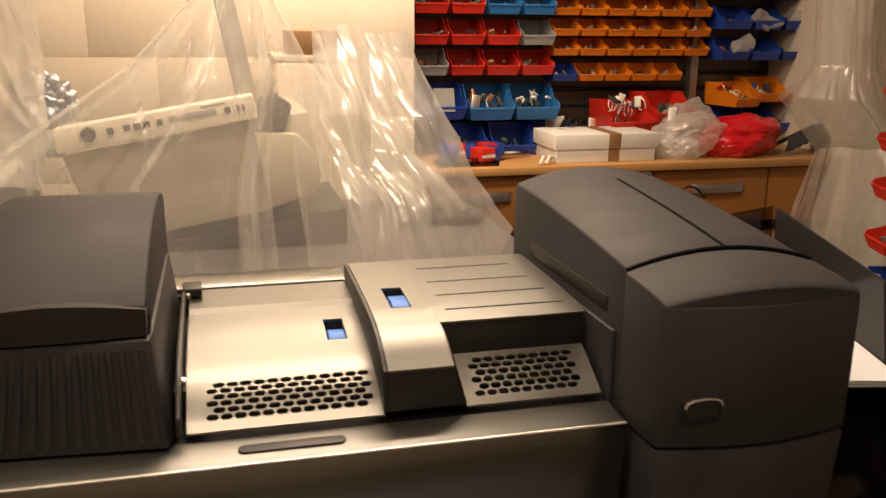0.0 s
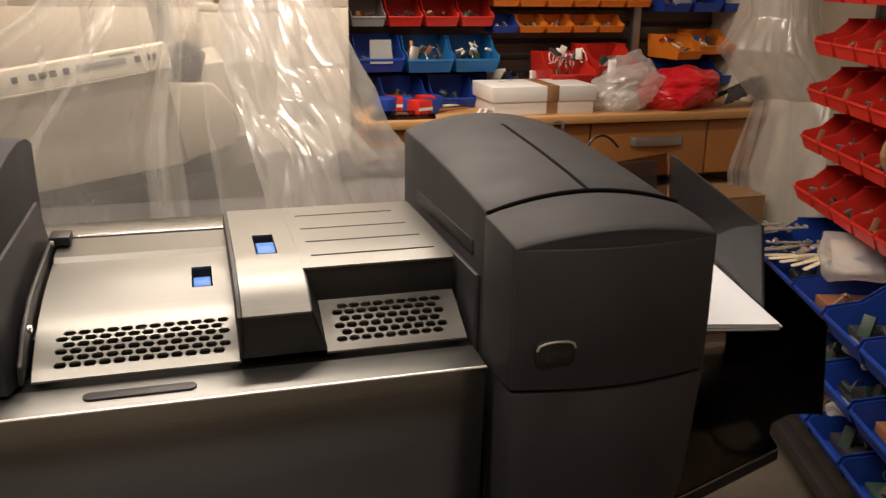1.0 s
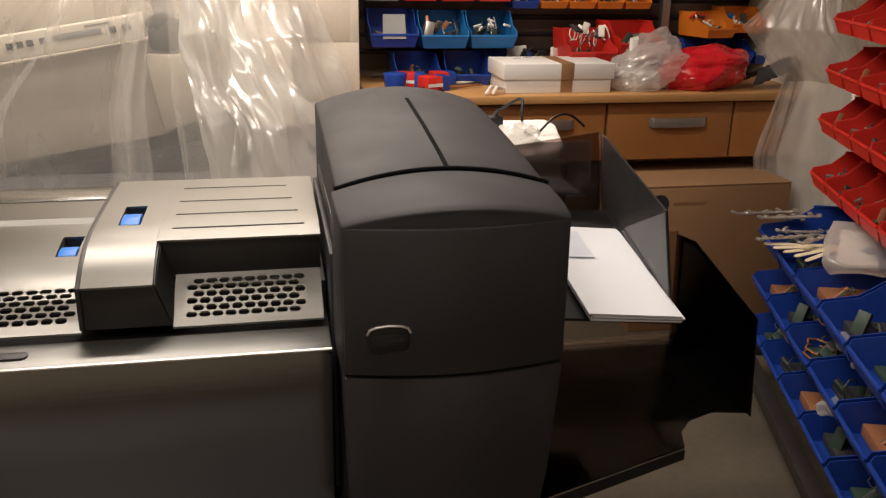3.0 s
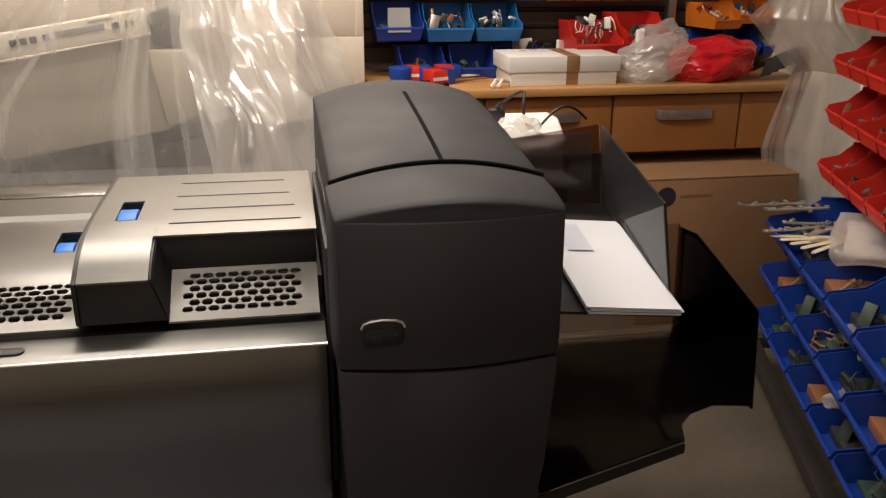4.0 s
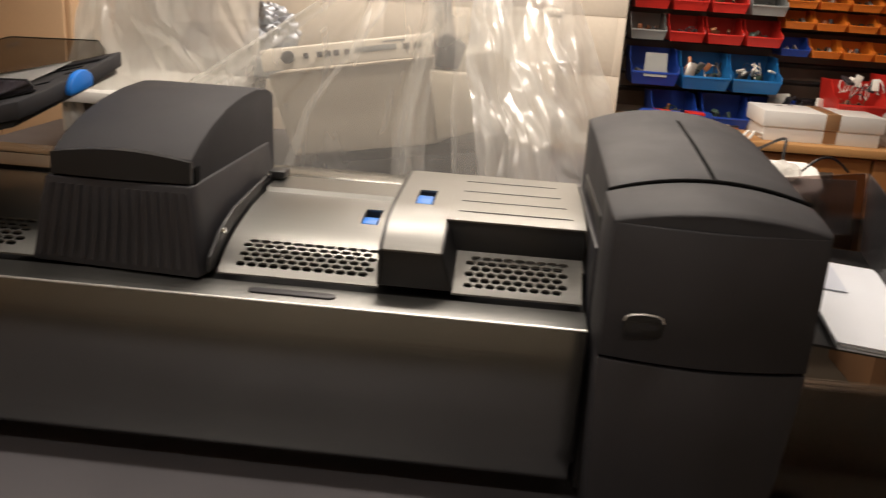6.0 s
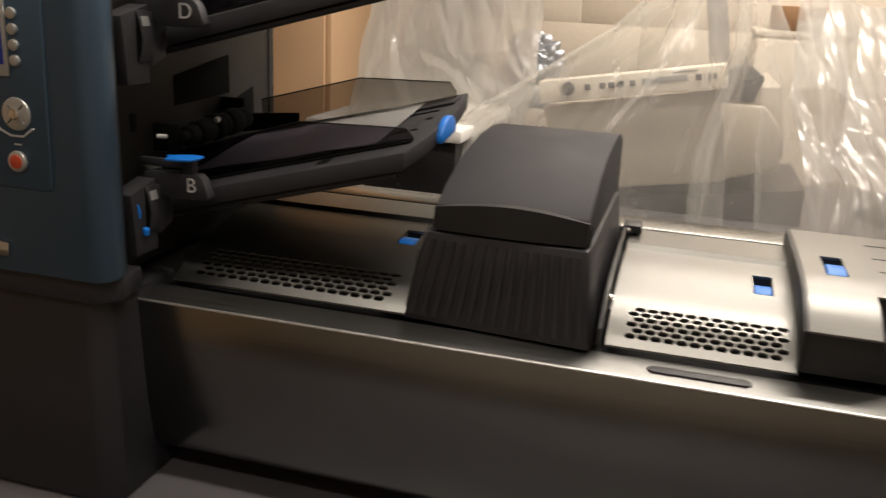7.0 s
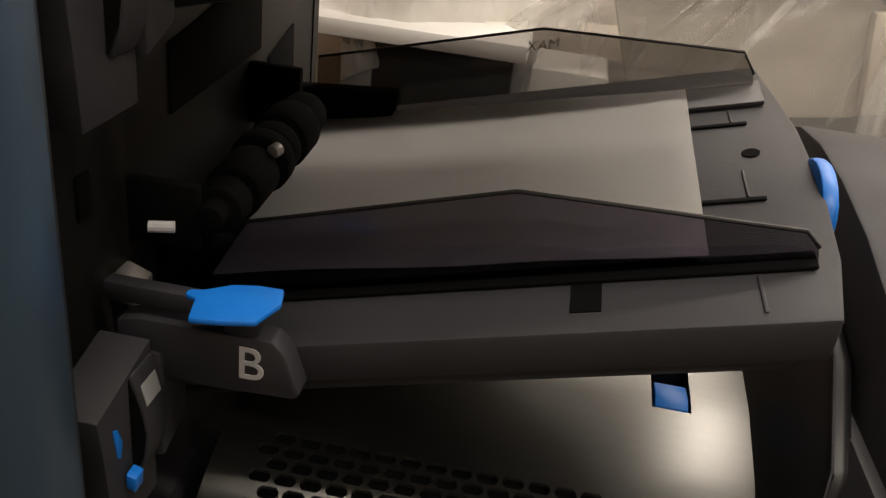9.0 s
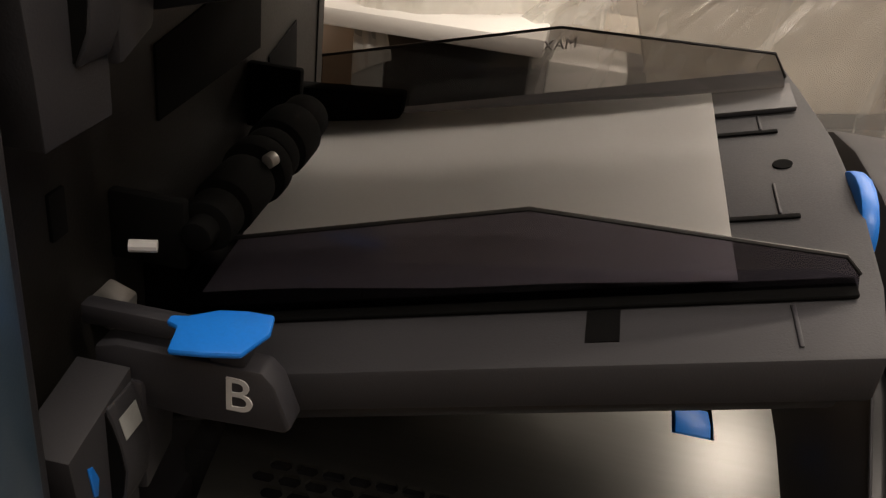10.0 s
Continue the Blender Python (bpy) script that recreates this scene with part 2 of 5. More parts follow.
def prism(outline, axis, a0, a1, bevel=0.003, m=None, segments=2):
    """An outline in the two other axes (x, y, z order), drawn out along one axis."""
    def at(p, a):
        return {"x": (a, p[0], p[1]), "y": (p[0], a, p[1]), "z": (p[0], p[1], a)}[axis]
    bm = bmesh.new()
    lo, hi = [bm.verts.new(at(p, a0)) for p in outline], [bm.verts.new(at(p, a1)) for p in outline]
    bm.faces.new(lo), bm.faces.new(hi[::-1])
    for i in range(len(lo)):
        j = (i + 1) % len(lo)
        bm.faces.new((lo[i], hi[i], hi[j], lo[j]))
    bmesh.ops.recalc_face_normals(bm, faces=bm.faces[:])
    soften(bm, bevel, segments)
    if m:
        bm.transform(m)
    return bm


def loft(rings, bevel=0.0, caps=True):
    bm = bmesh.new()
    vs = [[bm.verts.new(p) for p in r] for r in rings]
    for a, b in zip(vs, vs[1:]):
        for i in range(len(a)):
            j = (i + 1) % len(a)
            bm.faces.new((a[i], a[j], b[j], b[i]))
    if caps:
        bm.faces.new(vs[0][::-1]), bm.faces.new(vs[-1])
    bmesh.ops.recalc_face_normals(bm, faces=bm.faces[:])
    return soften(bm, bevel)


def rod(a, b, r, r2=None, n=12, bevel=0.0):
    a, b = Vector(a), Vector(b)
    bm = bmesh.new()
    m = Matrix.Translation((a + b) / 2) @ (b - a).to_track_quat("Z", "Y").to_matrix().to_4x4()
    bmesh.ops.create_cone(bm, cap_ends=True, segments=n, radius1=r, radius2=r if r2 is None else r2, depth=(b - a).length, matrix=m)
    return soften(bm, bevel)


def tube(points, r, n=6):
    """A bent round wire."""
    ps = [Vector(p) for p in points]
    rings = []
    for i, p in enumerate(ps):
        d = (ps[min(i + 1, len(ps) - 1)] - ps[max(i - 1, 0)]).normalized()
        q = d.to_track_quat("Z", "Y")
        rings.append([p + q @ Vector((r * math.cos(k * math.tau / n), r * math.sin(k * math.tau / n), 0)) for k in range(n)])
    return loft(rings)


def join(*bms):
    out = bmesh.new()
    for b in bms:
        me = bpy.data.meshes.new("tmp")
        b.to_mesh(me)
        b.free()
        out.from_mesh(me)
        bpy.data.meshes.remove(me)
    return out


def sheet(outline, thick, m=None):
    """A flat plate from world corners, with thickness."""
    bm = bmesh.new()
    f = bm.faces.new([bm.verts.new(p) for p in outline])
    bm.normal_update()
    n = f.normal.copy()
    r = bmesh.ops.extrude_face_region(bm, geom=[f])
    for v in [g for g in r["geom"] if isinstance(g, bmesh.types.BMVert)]:
        v.co += n * thick
    bmesh.ops.recalc_face_normals(bm, faces=bm.faces[:])
    return bm


def arc(cx, cy, r, a0, a1, n=6):
    return [(cx + r * math.cos(radians(a0 + (a1 - a0) * i / n)), cy + r * math.sin(radians(a0 + (a1 - a0) * i / n))) for i in range(n + 1)]


def letters(text, size, mat, m, parent, name="letter", label=""):
    cu = bpy.data.curves.new("tmp", "FONT")
    cu.body, cu.size, cu.extrude, cu.align_x, cu.align_y = text, size, 0.0004, "CENTER", "CENTER"
    ob = new("tmp", cu)
    bpy.context.view_layer.update()
    me = bpy.data.meshes.new_from_object(ob.evaluated_get(bpy.context.evaluated_depsgraph_get()))
    bpy.data.objects.remove(ob)
    bm = bmesh.new()
    bm.from_mesh(me)
    bm.transform(m)
    return part(name, bm, mat, parent, label)


def crumple(bm, amount, scale, seed=0.0):
    for v in bm.verts:
        p = Vector(v.co) * scale + Vector((seed, seed * 1.7, -seed))
        v.co += amount * Vector((noise.noise(p), noise.noise(p + Vector((7, 3, 1))), noise.noise(p + Vector((2, 9, 5)))))
    return bm


def tent(lines, nu, nv, creases, bands, seed, fine=0.0, slant=0.10):
    """A film pulled over a point: straight creases fan down from the top. Gives the film and its double folds."""
    rng = random.Random(seed)
    folds = [(rng.random(), rng.uniform(-slant, slant), rng.uniform(0.012, 0.05), rng.uniform(0.012, 0.04) * rng.choice((1, 1, -0.7))) for _ in range(creases)]

    def along(line, u):
        k = u * (len(line) - 1)
        i = min(int(k), len(line) - 2)
        return Vector(line[i]).lerp(Vector(line[i + 1]), k - i)

    def point(u, v, lift=0.0):
        k = v * (len(lines) - 1)
        i = min(int(k), len(lines) - 2)
        p = along(lines[i], u).lerp(along(lines[i + 1], u), k - i)
        d = sum(h * max(0.0, 1 - abs(u - c - s * v) / w) for c, s, w, h in folds) * (0.25 + 0.75 * v)
        big = noise.noise(Vector((u * 2.3, v * 1.2, seed)))
        small = abs(noise.noise(Vector((u * 6 + v * 3, v * 4 - u * 2.5, seed + 5)))) ** 0.7 + 0.45 * abs(noise.noise(Vector((u * 17 - v * 6, v * 12 + u * 5, seed + 9)))) ** 0.7
        return p + Vector((0.006 * big, -d - 0.03 * big - fine * small - lift, fine * 0.4 * small))
    films = []
    for u0, u1, n, lift in [(0.0, 1.0, nu, 0.0)] + [(p, q, max(4, int(nu * (q - p))), 0.006) for p, q in bands]:
        bm = bmesh.new()
        grid = [[bm.verts.new(point(u0 + (u1 - u0) * i / n, j / nv, lift)) for i in range(n + 1)] for j in range(nv + 1)]
        for r0, r1 in zip(grid, grid[1:]):
            for i in range(n):
                bm.faces.new((r0[i], r0[i + 1], r1[i + 1], r1[i]))
        films.append(bm)
    return films


def crinkled(lines, nu, nv, creases, depth, fine, seed, cells=5.0, bands=(), spread=1.1):
    """A stiff film broken into flat facets by straight creases, with small crumpled cells. Gives the film and its double folds."""
    rng = random.Random(seed)
    folds = []
    for _ in range(creases):
        a = rng.gauss(-0.45, spread)
        folds.append((math.cos(a), math.sin(a), rng.uniform(0.0, 1.0) * math.cos(a) + rng.uniform(0.0, 1.0) * math.sin(a), rng.uniform(-depth, depth)))

    def along(line, u):
        k = u * (len(line) - 1)
        i = min(int(k), len(line) - 2)
        return Vector(line[i]).lerp(Vector(line[i + 1]), k - i)

    def point(u, v, lift):
        k = v * (len(lines) - 1)
        i = min(int(k), len(lines) - 2)
        p = along(lines[i], u).lerp(along(lines[i + 1], u), k - i)
        d = sum(h * abs(u * cx + v * cy - c) for cx, cy, c, h in folds)
        near = noise.voronoi(Vector((u * cells * 1.5 - v * cells * 0.5, v * cells * 0.45, seed)))[0]
        f = fine * (near[1] - near[0]) + 0.3 * fine * noise.noise(Vector((u * 16 - v * 6, v * 6, seed + 3)))
        edge = noise.noise(Vector((u * 5, v * 5, seed + 8)))
        return p + Vector((0.012 * edge, d - f - lift, 0.016 * edge))
    films = []
    for u0, u1, v0, v1, shear, lift in [(0.0, 1.0, 0.0, 1.0, 0.0, 0.0)] + [(*b, 0.005) for b in bands]:
        bm = bmesh.new()
        n, m = max(5, int(nu * (u1 - u0))), max(5, int(nv * (v1 - v0)))
        grid = [[bm.verts.new(point(min(1, u0 + (u1 - u0) * i / n + shear * j / m), v0 + (v1 - v0) * j / m, lift)) for i in range(n + 1)] for j in range(m + 1)]
        for r0, r1 in zip(grid, grid[1:]):
            for i in range(n):
                bm.faces.new((r0[i], r0[i + 1], r1[i + 1], r1[i]))
        films.append(bm)
    return films


# ---- the room ----
X0, X1, Y0, Y1, TOP = -2.9, 2.5, -2.6, 2.78, 2.42
solo("floor", box(X0 - 0.1, X1 + 0.1, Y0 - 0.1, Y1 + 0.1, -0.08, 0, 0), FLOOR, "worn dark brown workshop floor", "floor", kind="structure")
solo("ceiling", box(X0 - 0.1, X1 + 0.1, Y0 - 0.1, Y1 + 0.1, TOP, TOP + 0.1, 0), CEILING, "plain off-white painted ceiling", "ceiling", kind="structure")


def block_wall(name, x0, x1, y, z0, z1, mat, label):
    """A wall of painted blocks with shallow joints, facing -y."""
    wall = solo(name, box(x0, x1, y + 0.006, y + 0.12, z0, z1, 0), mat, label, "wall", kind="structure")
    w, h, g = 0.44, 0.215, 0.004
    meshes = {}
    row = 0
    z = z0
    while z < z1 - 0.02:
        x = x0 - (w / 2 if row % 2 else 0)
        while x < x1 - 0.02:
            a, b, c = max(x, x0) + g / 2, min(x + w, x1) - g / 2, min(z + h, z1) - g / 2
            key = (round(b - a, 3), round(c - z, 3))
            if key not in meshes:
                meshes[key] = finish(box(-key[0] / 2, key[0] / 2, 0.0046, 0.006, 0, key[1] - g / 2, 0.0012), "block", mat)
            ob = new("block", meshes[key])
            ob.parent = wall
            ob.location = ((a + b) / 2, y, z + g / 2)
            x += w
        z += h
        row += 1
    return wall


block_wall("wall_back", -1.62, X1, Y1, 0, TOP, WALL, "cream painted block wall behind the bench")
block_wall("wall_pier", -1.3, 0.27, 2.36, 0, TOP, WALL, "cream painted block pier beside the bin rack")
solo("wall_side_pier", box(2.03, X1, 2.125, Y1, 0, TOP, 0.004), WALL, "cream painted pier at the end of the bench", "wall", kind="structure")
solo("wall_back_left", box(X0, -1.62, Y1 + 0.01, Y1 + 0.12, 0, TOP, 0), WALL_WARM, "warm peach painted wall in the corner", "wall", kind="structure")
solo("wall_left", box(X0 - 0.1, X0, Y0, Y1, 0, TOP, 0), WALL_WARM, "warm peach painted side wall", "wall", kind="structure")
solo("wall_right", box(X1, X1 + 0.1, Y0, Y1, 0, TOP, 0), WALL, "cream painted side wall", "wall", kind="structure")
solo("wall_front", box(X0, X1, Y0 - 0.1, Y0, 0, TOP, 0), WALL, "cream painted wall behind the viewer", "wall", kind="structure")


# housing and glowing diffuser added at each unseen lamp
def added_tube_lamp(x, y, turn):
    lamp = thing("ceiling_light", x, y, TOP, "added unseen ceiling light with a glowing warm diffuser", "light", "ceiling lights")
    m = pose(x, y, TOP, 0, 0, turn)
    part("housing", box(-0.68, 0.68, -0.07, 0.07, -0.03, 0, 0.006, m), CEILING, lamp)
    part("diffuser", box(-0.65, 0.65, -0.05, 0.05, -0.05, -0.031, 0.008, m), LAMP_ON, lamp, "glowing diffuser of the added light")


for lamp_x, lamp_y in ((-0.15, 0.95), (0.00, 1.95), (-0.55, -0.15), (-0.35, -1.25)):
    added_tube_lamp(lamp_x, lamp_y, 0)

# a flat veneered panel beside the corner
cupboard = thing("cupboard", -1.97, 2.25, 0, "tall wood-veneer cupboard standing against the wall", "cupboard")
part("side_board", box(-1.71, -1.69, 2.0, 2.52, 0.0005, 2.1, 0.002), WALL_PANEL, cupboard)
part("side_board", box(-2.26, -2.24, 2.0, 2.52, 0.0005, 2.1, 0.002), WALL_PANEL, cupboard)
part("cupboard_door", box(-2.239, -1.977, 1.985, 2.003, 0.08, 2.09, 0.003), WALL_PANEL, cupboard)
part("cupboard_door", box(-1.973, -1.711, 1.985, 2.003, 0.08, 2.09, 0.003), WALL_PANEL, cupboard)
part("top_board", box(-2.2395, -1.7105, 2.004, 2.52, 2.08, 2.1, 0.002), WALL_PANEL, cupboard)
part("back_board", box(-2.2395, -1.7105, 2.50, 2.52, 0.08, 2.079, 0.001), WALL_PANEL, cupboard)

# ---- table under the machine ----
table = thing("machine_table", -0.8, 0.1, 0, "grey laminate table carrying the mail machine", "table")
part("tabletop", box(-1.95, 0.2, -0.42, 0.5, 0.665, 0.695, 0.004), TABLE_GREY, table)
for x in (-1.88, 0.1):
    for y in (-0.3, 0.42):
        part("leg", box(x, x + 0.04, y, y + 0.04, 0, 0.664, 0.003), GALV, table)

# ---- folding and inserting machine ----
machine = thing("inserting_machine", -0.5, 0.2, 0.695, "charcoal and brushed-steel mail folding and inserting machine", "office machine")


def curve_at(profile, y):
    for (a, za), (b, zb) in zip(profile, profile[1:]):
        if y <= b:
            return za + (zb - za) * (y - a) / (b - a)
    return profile[-1][1]


def deck_plate(name, x0, x1, profile, perf=None, window=None, label=""):
    """A bent steel plate with real slots and a cut-out for a finger slide."""
    bm = bmesh.new()
    ys = {p[0] for p in profile}
    xs = {x0, x1}
    if perf:
        pa, pb, nc, ya, yb, nr = perf
        xs |= {pa, pb}
        ys |= {ya, yb}
    if window:
        xs |= {window[0], window[1]}
        ys |= {window[2], window[3]}
    xs, ys = sorted(xs), sorted(ys)

    def v(x, y):
        return bm.verts.new((x, y, curve_at(profile, y)))
    for xa, xb in zip(xs, xs[1:]):
        for y0, y1 in zip(ys, ys[1:]):
            mx, my = (xa + xb) / 2, (y0 + y1) / 2
            if perf and pa < mx < pb and ya < my < yb:
                continue
            if window and window[0] < mx < window[1] and window[2] < my < window[3]:
                continue
            bm.faces.new((v(xa, y0), v(xb, y0), v(xb, y1), v(xa, y1)))
    if perf:
        step, rise = (pb - pa) / (nc + 0.5), (yb - ya) / nr
        for r in range(nr):
            lo, hi = ya + r * rise, ya + (r + 1) * rise
            off = step / 2 if r % 2 else 0
            if off:
                bm.faces.new((v(pa, lo), v(pa + off, lo), v(pa + off, hi), v(pa, hi)))
            else:
                bm.faces.new((v(pb - step / 2, lo), v(pb, lo), v(pb, hi), v(pb - step / 2, hi)))
            for c in range(nc):
                a = pa + off + c * step
                b, cx, cy = a + step, a + step / 2, (lo + hi) / 2
                hw, hh, k = step * 0.42, rise * 0.41, rise * 0.27
                box4 = [v(a, lo), v(b, lo), v(b, hi), v(a, hi)]
                h = [v(cx - hw + k, cy - hh), v(cx + hw - k, cy - hh), v(cx + hw, cy - hh + k), v(cx + hw, cy + hh - k),
                     v(cx + hw - k, cy + hh), v(cx - hw + k, cy + hh), v(cx - hw, cy + hh - k), v(cx - hw, cy - hh + k)]
                for s in range(4):
                    p, q = h[2 * s], h[2 * s + 1]
                    bm.faces.new((box4[s], box4[(s + 1) % 4], q, p))
                    bm.faces.new((box4[(s + 1) % 4], h[(2 * s + 2) % 8], q))
    bmesh.ops.remove_doubles(bm, verts=bm.verts[:], dist=1e-5)
    bmesh.ops.recalc_face_normals(bm, faces=bm.faces[:])
    if sum(f.normal.z for f in bm.faces) < 0:
        bmesh.ops.reverse_faces(bm, faces=bm.faces[:])
    r = bmesh.ops.extrude_face_region(bm, geom=bm.faces[:])
    for g in r["geom"]:
        if isinstance(g, bmesh.types.BMVert):
            g.co.z -= 0.0025
    plate = part(name, bm, STEEL, machine, label, smooth=25)
    if window:
        a, b, c, d = window
        z0 = curve_at(profile, c)
        z1 = curve_at(profile, d)
        part("finger_well", join(box(a - 0.002, b + 0.002, c - 0.002, d + 0.002, z0 - 0.024, z0 - 0.02, 0), box(a - 0.002, a, c, d, z0 - 0.02, z0 - 0.0026, 0), box(b, b + 0.002, c, d, z0 - 0.02, z0 - 0.0026, 0),
                                 box(a, b, d, d + 0.002, z0 - 0.02, z1 - 0.003, 0), box(a, b, c - 0.002, c, z0 - 0.02, z0 - 0.003, 0)), BLACK, plate, "black finger recess", smooth=0)
        k = (d - c) * 0.52
        part("slide_button", prism([(c + 0.001, z0 - 0.019), (c + 0.001, z0 + 0.0005), (c + 0.4 * k, z0 + 0.004), (c + k, z0 + 0.003), (c + k + 0.004, z0 - 0.019)], "x", a + 0.002, b - 0.002, 0.0012), BLUE, plate, "blue slide button")
    return plate


LOW = [(0.06, 0.981), (0.075, 0.991), (0.10, 1.004), (0.125, 1.014), (0.15, 1.021), (0.18, 1.027), (0.21, 1.033), (0.26, 1.038), (0.288, 1.0395), (0.295, 1.0455), (0.372, 1.0475)]
HIGH = [(0.058, 1.034), (0.08, 1.046), (0.10, 1.055), (0.125, 1.063), (0.16, 1.068), (0.20, 1.070), (0.26, 1.072), (0.32, 1.073), (0.375, 1.073)]
deck_plate("deck_plate", -1.078, -0.735, LOW, (-1.053, -0.768, 17, 0.0705, 0.1205, 6), (-0.804, -0.777, 0.197, 0.248), "brushed steel plate with rows of slots")
deck_plate("deck_plate", -0.490, -0.2725, LOW, (-0.470, -0.281, 12, 0.0705, 0.1205, 6), (-0.3215, -0.2965, 0.187, 0.242), "brushed steel plate with rows of slots")
deck_plate("small_deck_plate", -0.1755, -0.006, [(0.061, 0.981), (0.08, 0.992), (0.105, 1.008), (0.128, 1.020)], (-0.163, -0.024, 9, 0.0705, 0.1205, 6), None, "small bright steel plate with slots")
cover = deck_plate("raised_cover", -0.269, -0.193, HIGH, None, (-0.2430, -0.2170, 0.175, 0.248), "raised brushed steel cover")
wide = [(0.126, 1.063)] + [p for p in HIGH if p[0] > 0.13]
cover2 = deck_plate("raised_cover_rear", -0.1929, -0.004, wide, None, None, "raised steel cover with four pressed grooves")
for k, y in enumerate((0.158, 0.208, 0.262, 0.325)):
    z = curve_at(HIGH, y)
    part("groove", box(-0.178, -0.022 - 0.006 * k, y - 0.0013, y + 0.0013, z - 0.001, z + 0.0006, 0), CHARCOAL_DARK, cover2, "dark pressed groove")
# dark flanks of the raised cover
part("cover_front", prism([(-0.2695, 0.983), (-0.176, 0.983), (-0.193, 1.033), (-0.2695, 1.033)], "y", 0.060, 0.07, 0.001), BLACK, cover, "black front of the raised cover")
part("cover_side", prism([(0.0585, 0.984)] + [(y, z - 0.0005) for y, z in HIGH] + [(0.375, 1.03), (0.2, 1.02)], "x", -0.2745, -0.2695, 0.0005), BLACK, cover, "black curved side of the raised cover")
part("cover_inner_side", prism([(0.062, 0.985), (0.062, 1.033), (0.08, 1.044), (0.1, 1.053), (0.128, 1.060), (0.128, 1.015)], "x", -0.194, -0.1905, 0.0005), BLACK, cover, "black inner flank")
part("cover_inner_slope", sheet([(-0.191, 0.062, 1.031), (-0.176, 0.062, 0.984), (-0.1765, 0.128, 1.018), (-0.190, 0.128, 1.058)], 0.001), BLACK, cover, "black sloping flank")
part("cover_inner_back", box(-0.191, -0.005, 0.1275, 0.1315, 1.016, 1.0605, 0.001), BLACK, cover2, "black riser")

# body under the plates, with the front strip, the long front door and the rear rail
part("chassis", box(-1.1, 0.0, 0.12, 0.40, 0.74, 1.005, 0), BLACK, machine, "black chassis")
part("chassis_front", box(-1.1, 0.0, 0.064, 0.1195, 0.74, 0.968, 0), BLACK, machine)
part("chassis_back", box(-1.08, 0.0, 0.39, 0.397, 1.0055, 1.035, 0), BLACK, machine)
part("chassis_foot", box(-1.06, -0.04, 0.12, 0.36, 0.6965, 0.7395, 0.004), BLACK, machine)
strip = part("front_strip", prism([(0.0038, 0.9697), (0.054, 0.9735), (0.054, 0.9645), (0.005, 0.9595)], "x", -1.1, -0.001, 0.0015), STEEL_STRIP, machine, "brushed steel strip along the front edge")
# rod in much paler metal than the strip, for the edge's highlight line
part("front_edge", rod((-1.1, 0.0018, 0.9683), (-0.001, 0.0018, 0.9683), 0.0019, n=10), EDGE, strip, "folded edge, paler for its highlight line")
front = [(0.0, 0.9675), (0.006, 0.87), (0.013, 0.80), (0.022, 0.752), (0.030, 0.741), (0.045, 0.741), (0.036, 0.76), (0.027, 0.82), (0.02, 0.87), (0.018, 0.956), (0.0036, 0.957), (0.0034, 0.9675)]
part("front_panel", prism(front, "x", -1.098, -0.002, 0.0012), STEEL_DARK, machine, "long brushed dark steel front door")
sl = [(-0.4375 + 0.008 + 0.0 + 0.008 * math.cos(radians(a)), 0.0285 + 0.0085 * math.sin(radians(a))) for a in range(90, 271, 20)] + \
     [(-0.322 - 0.008 + 0.008 * math.cos(radians(a)), 0.0285 + 0.0085 * math.sin(radians(a))) for a in range(-90, 91, 20)]
part("handle_recess", prism(sl, "z", 0.9705, 0.9735, 0.0008), CHARCOAL_DARK, strip, "dark rounded grip recess")
part("rear_rail", join(box(-1.08, -0.003, 0.402, 0.478, 1.02, 1.042, 0.003), box(-1.08, -0.003, 0.405, 0.42, 0.75, 1.0195, 0)), STEEL_DARK, machine, "brushed steel rear rail")

# sensor hood over the deck
HX0, HX1 = -0.708, -0.521
hood = part("sensor_hood", prism([(0.060, 1.102), (0.058, 1.129), (0.09, 1.146), (0.14, 1.164), (0.20, 1.178), (0.27, 1.187), (0.34, 1.190), (0.40, 1.184), (0.434, 1.173), (0.445, 1.05), (0.43, 1.0), (0.07, 1.0)], "x", HX0, HX1, 0.004), CHARCOAL, machine, "charcoal curved sensor hood")
hw = HX1 - HX0
band = []
for z0, dy in ((1.099, 0), (1.127, 0)):
    band.append([(HX0 + hw * i / 14, 0.0535 - 0.006 * math.sin(math.pi * i / 14), z0 + (0.010 * math.sin(math.pi * i / 14) if z0 > 1.12 else 0)) for i in range(15)])
bmb = loft([[*band[0], *[(x, 0.063, z) for x, y, z in reversed(band[0])]], [*band[1], *[(x, 0.063, z) for x, y, z in reversed(band[1])]]])
part("hood_band", bmb, BLACK, hood, "black arched band")
lo_ring = [(-0.745, 0.058), (-0.508, 0.040), (-0.500, 0.07), (-0.500, 0.40), (-0.745, 0.40)]
hi_ring = [(-0.7155, 0.052), (-0.5195, 0.048), (-0.517, 0.07), (-0.517, 0.40), (-0.7155, 0.40)]
grille = part("hood_grille", loft([[(x, y, 0.976) for x, y in lo_ring], [(x, y, 1.096) for x, y in hi_ring]], 0.003), CHARCOAL_DARK, hood, "black ribbed lower front")
for i in range(15):
    u = (i + 0.7) / 15.4
    a, b = Vector(lo_ring[0]).lerp(Vector(lo_ring[1]), u), Vector(hi_ring[0]).lerp(Vector(hi_ring[1]), u)
    part("rib", loft([[(p.x - w, p.y + 0.002, z), (p.x + w, p.y + 0.002, z), (p.x + w * 0.6, p.y - 0.0012, z), (p.x - w * 0.6, p.y - 0.0012, z)] for p, z, w in ((a, 0.985, 0.0055), (b, 1.087, 0.0046))]), CHARCOAL_DARK, grille)
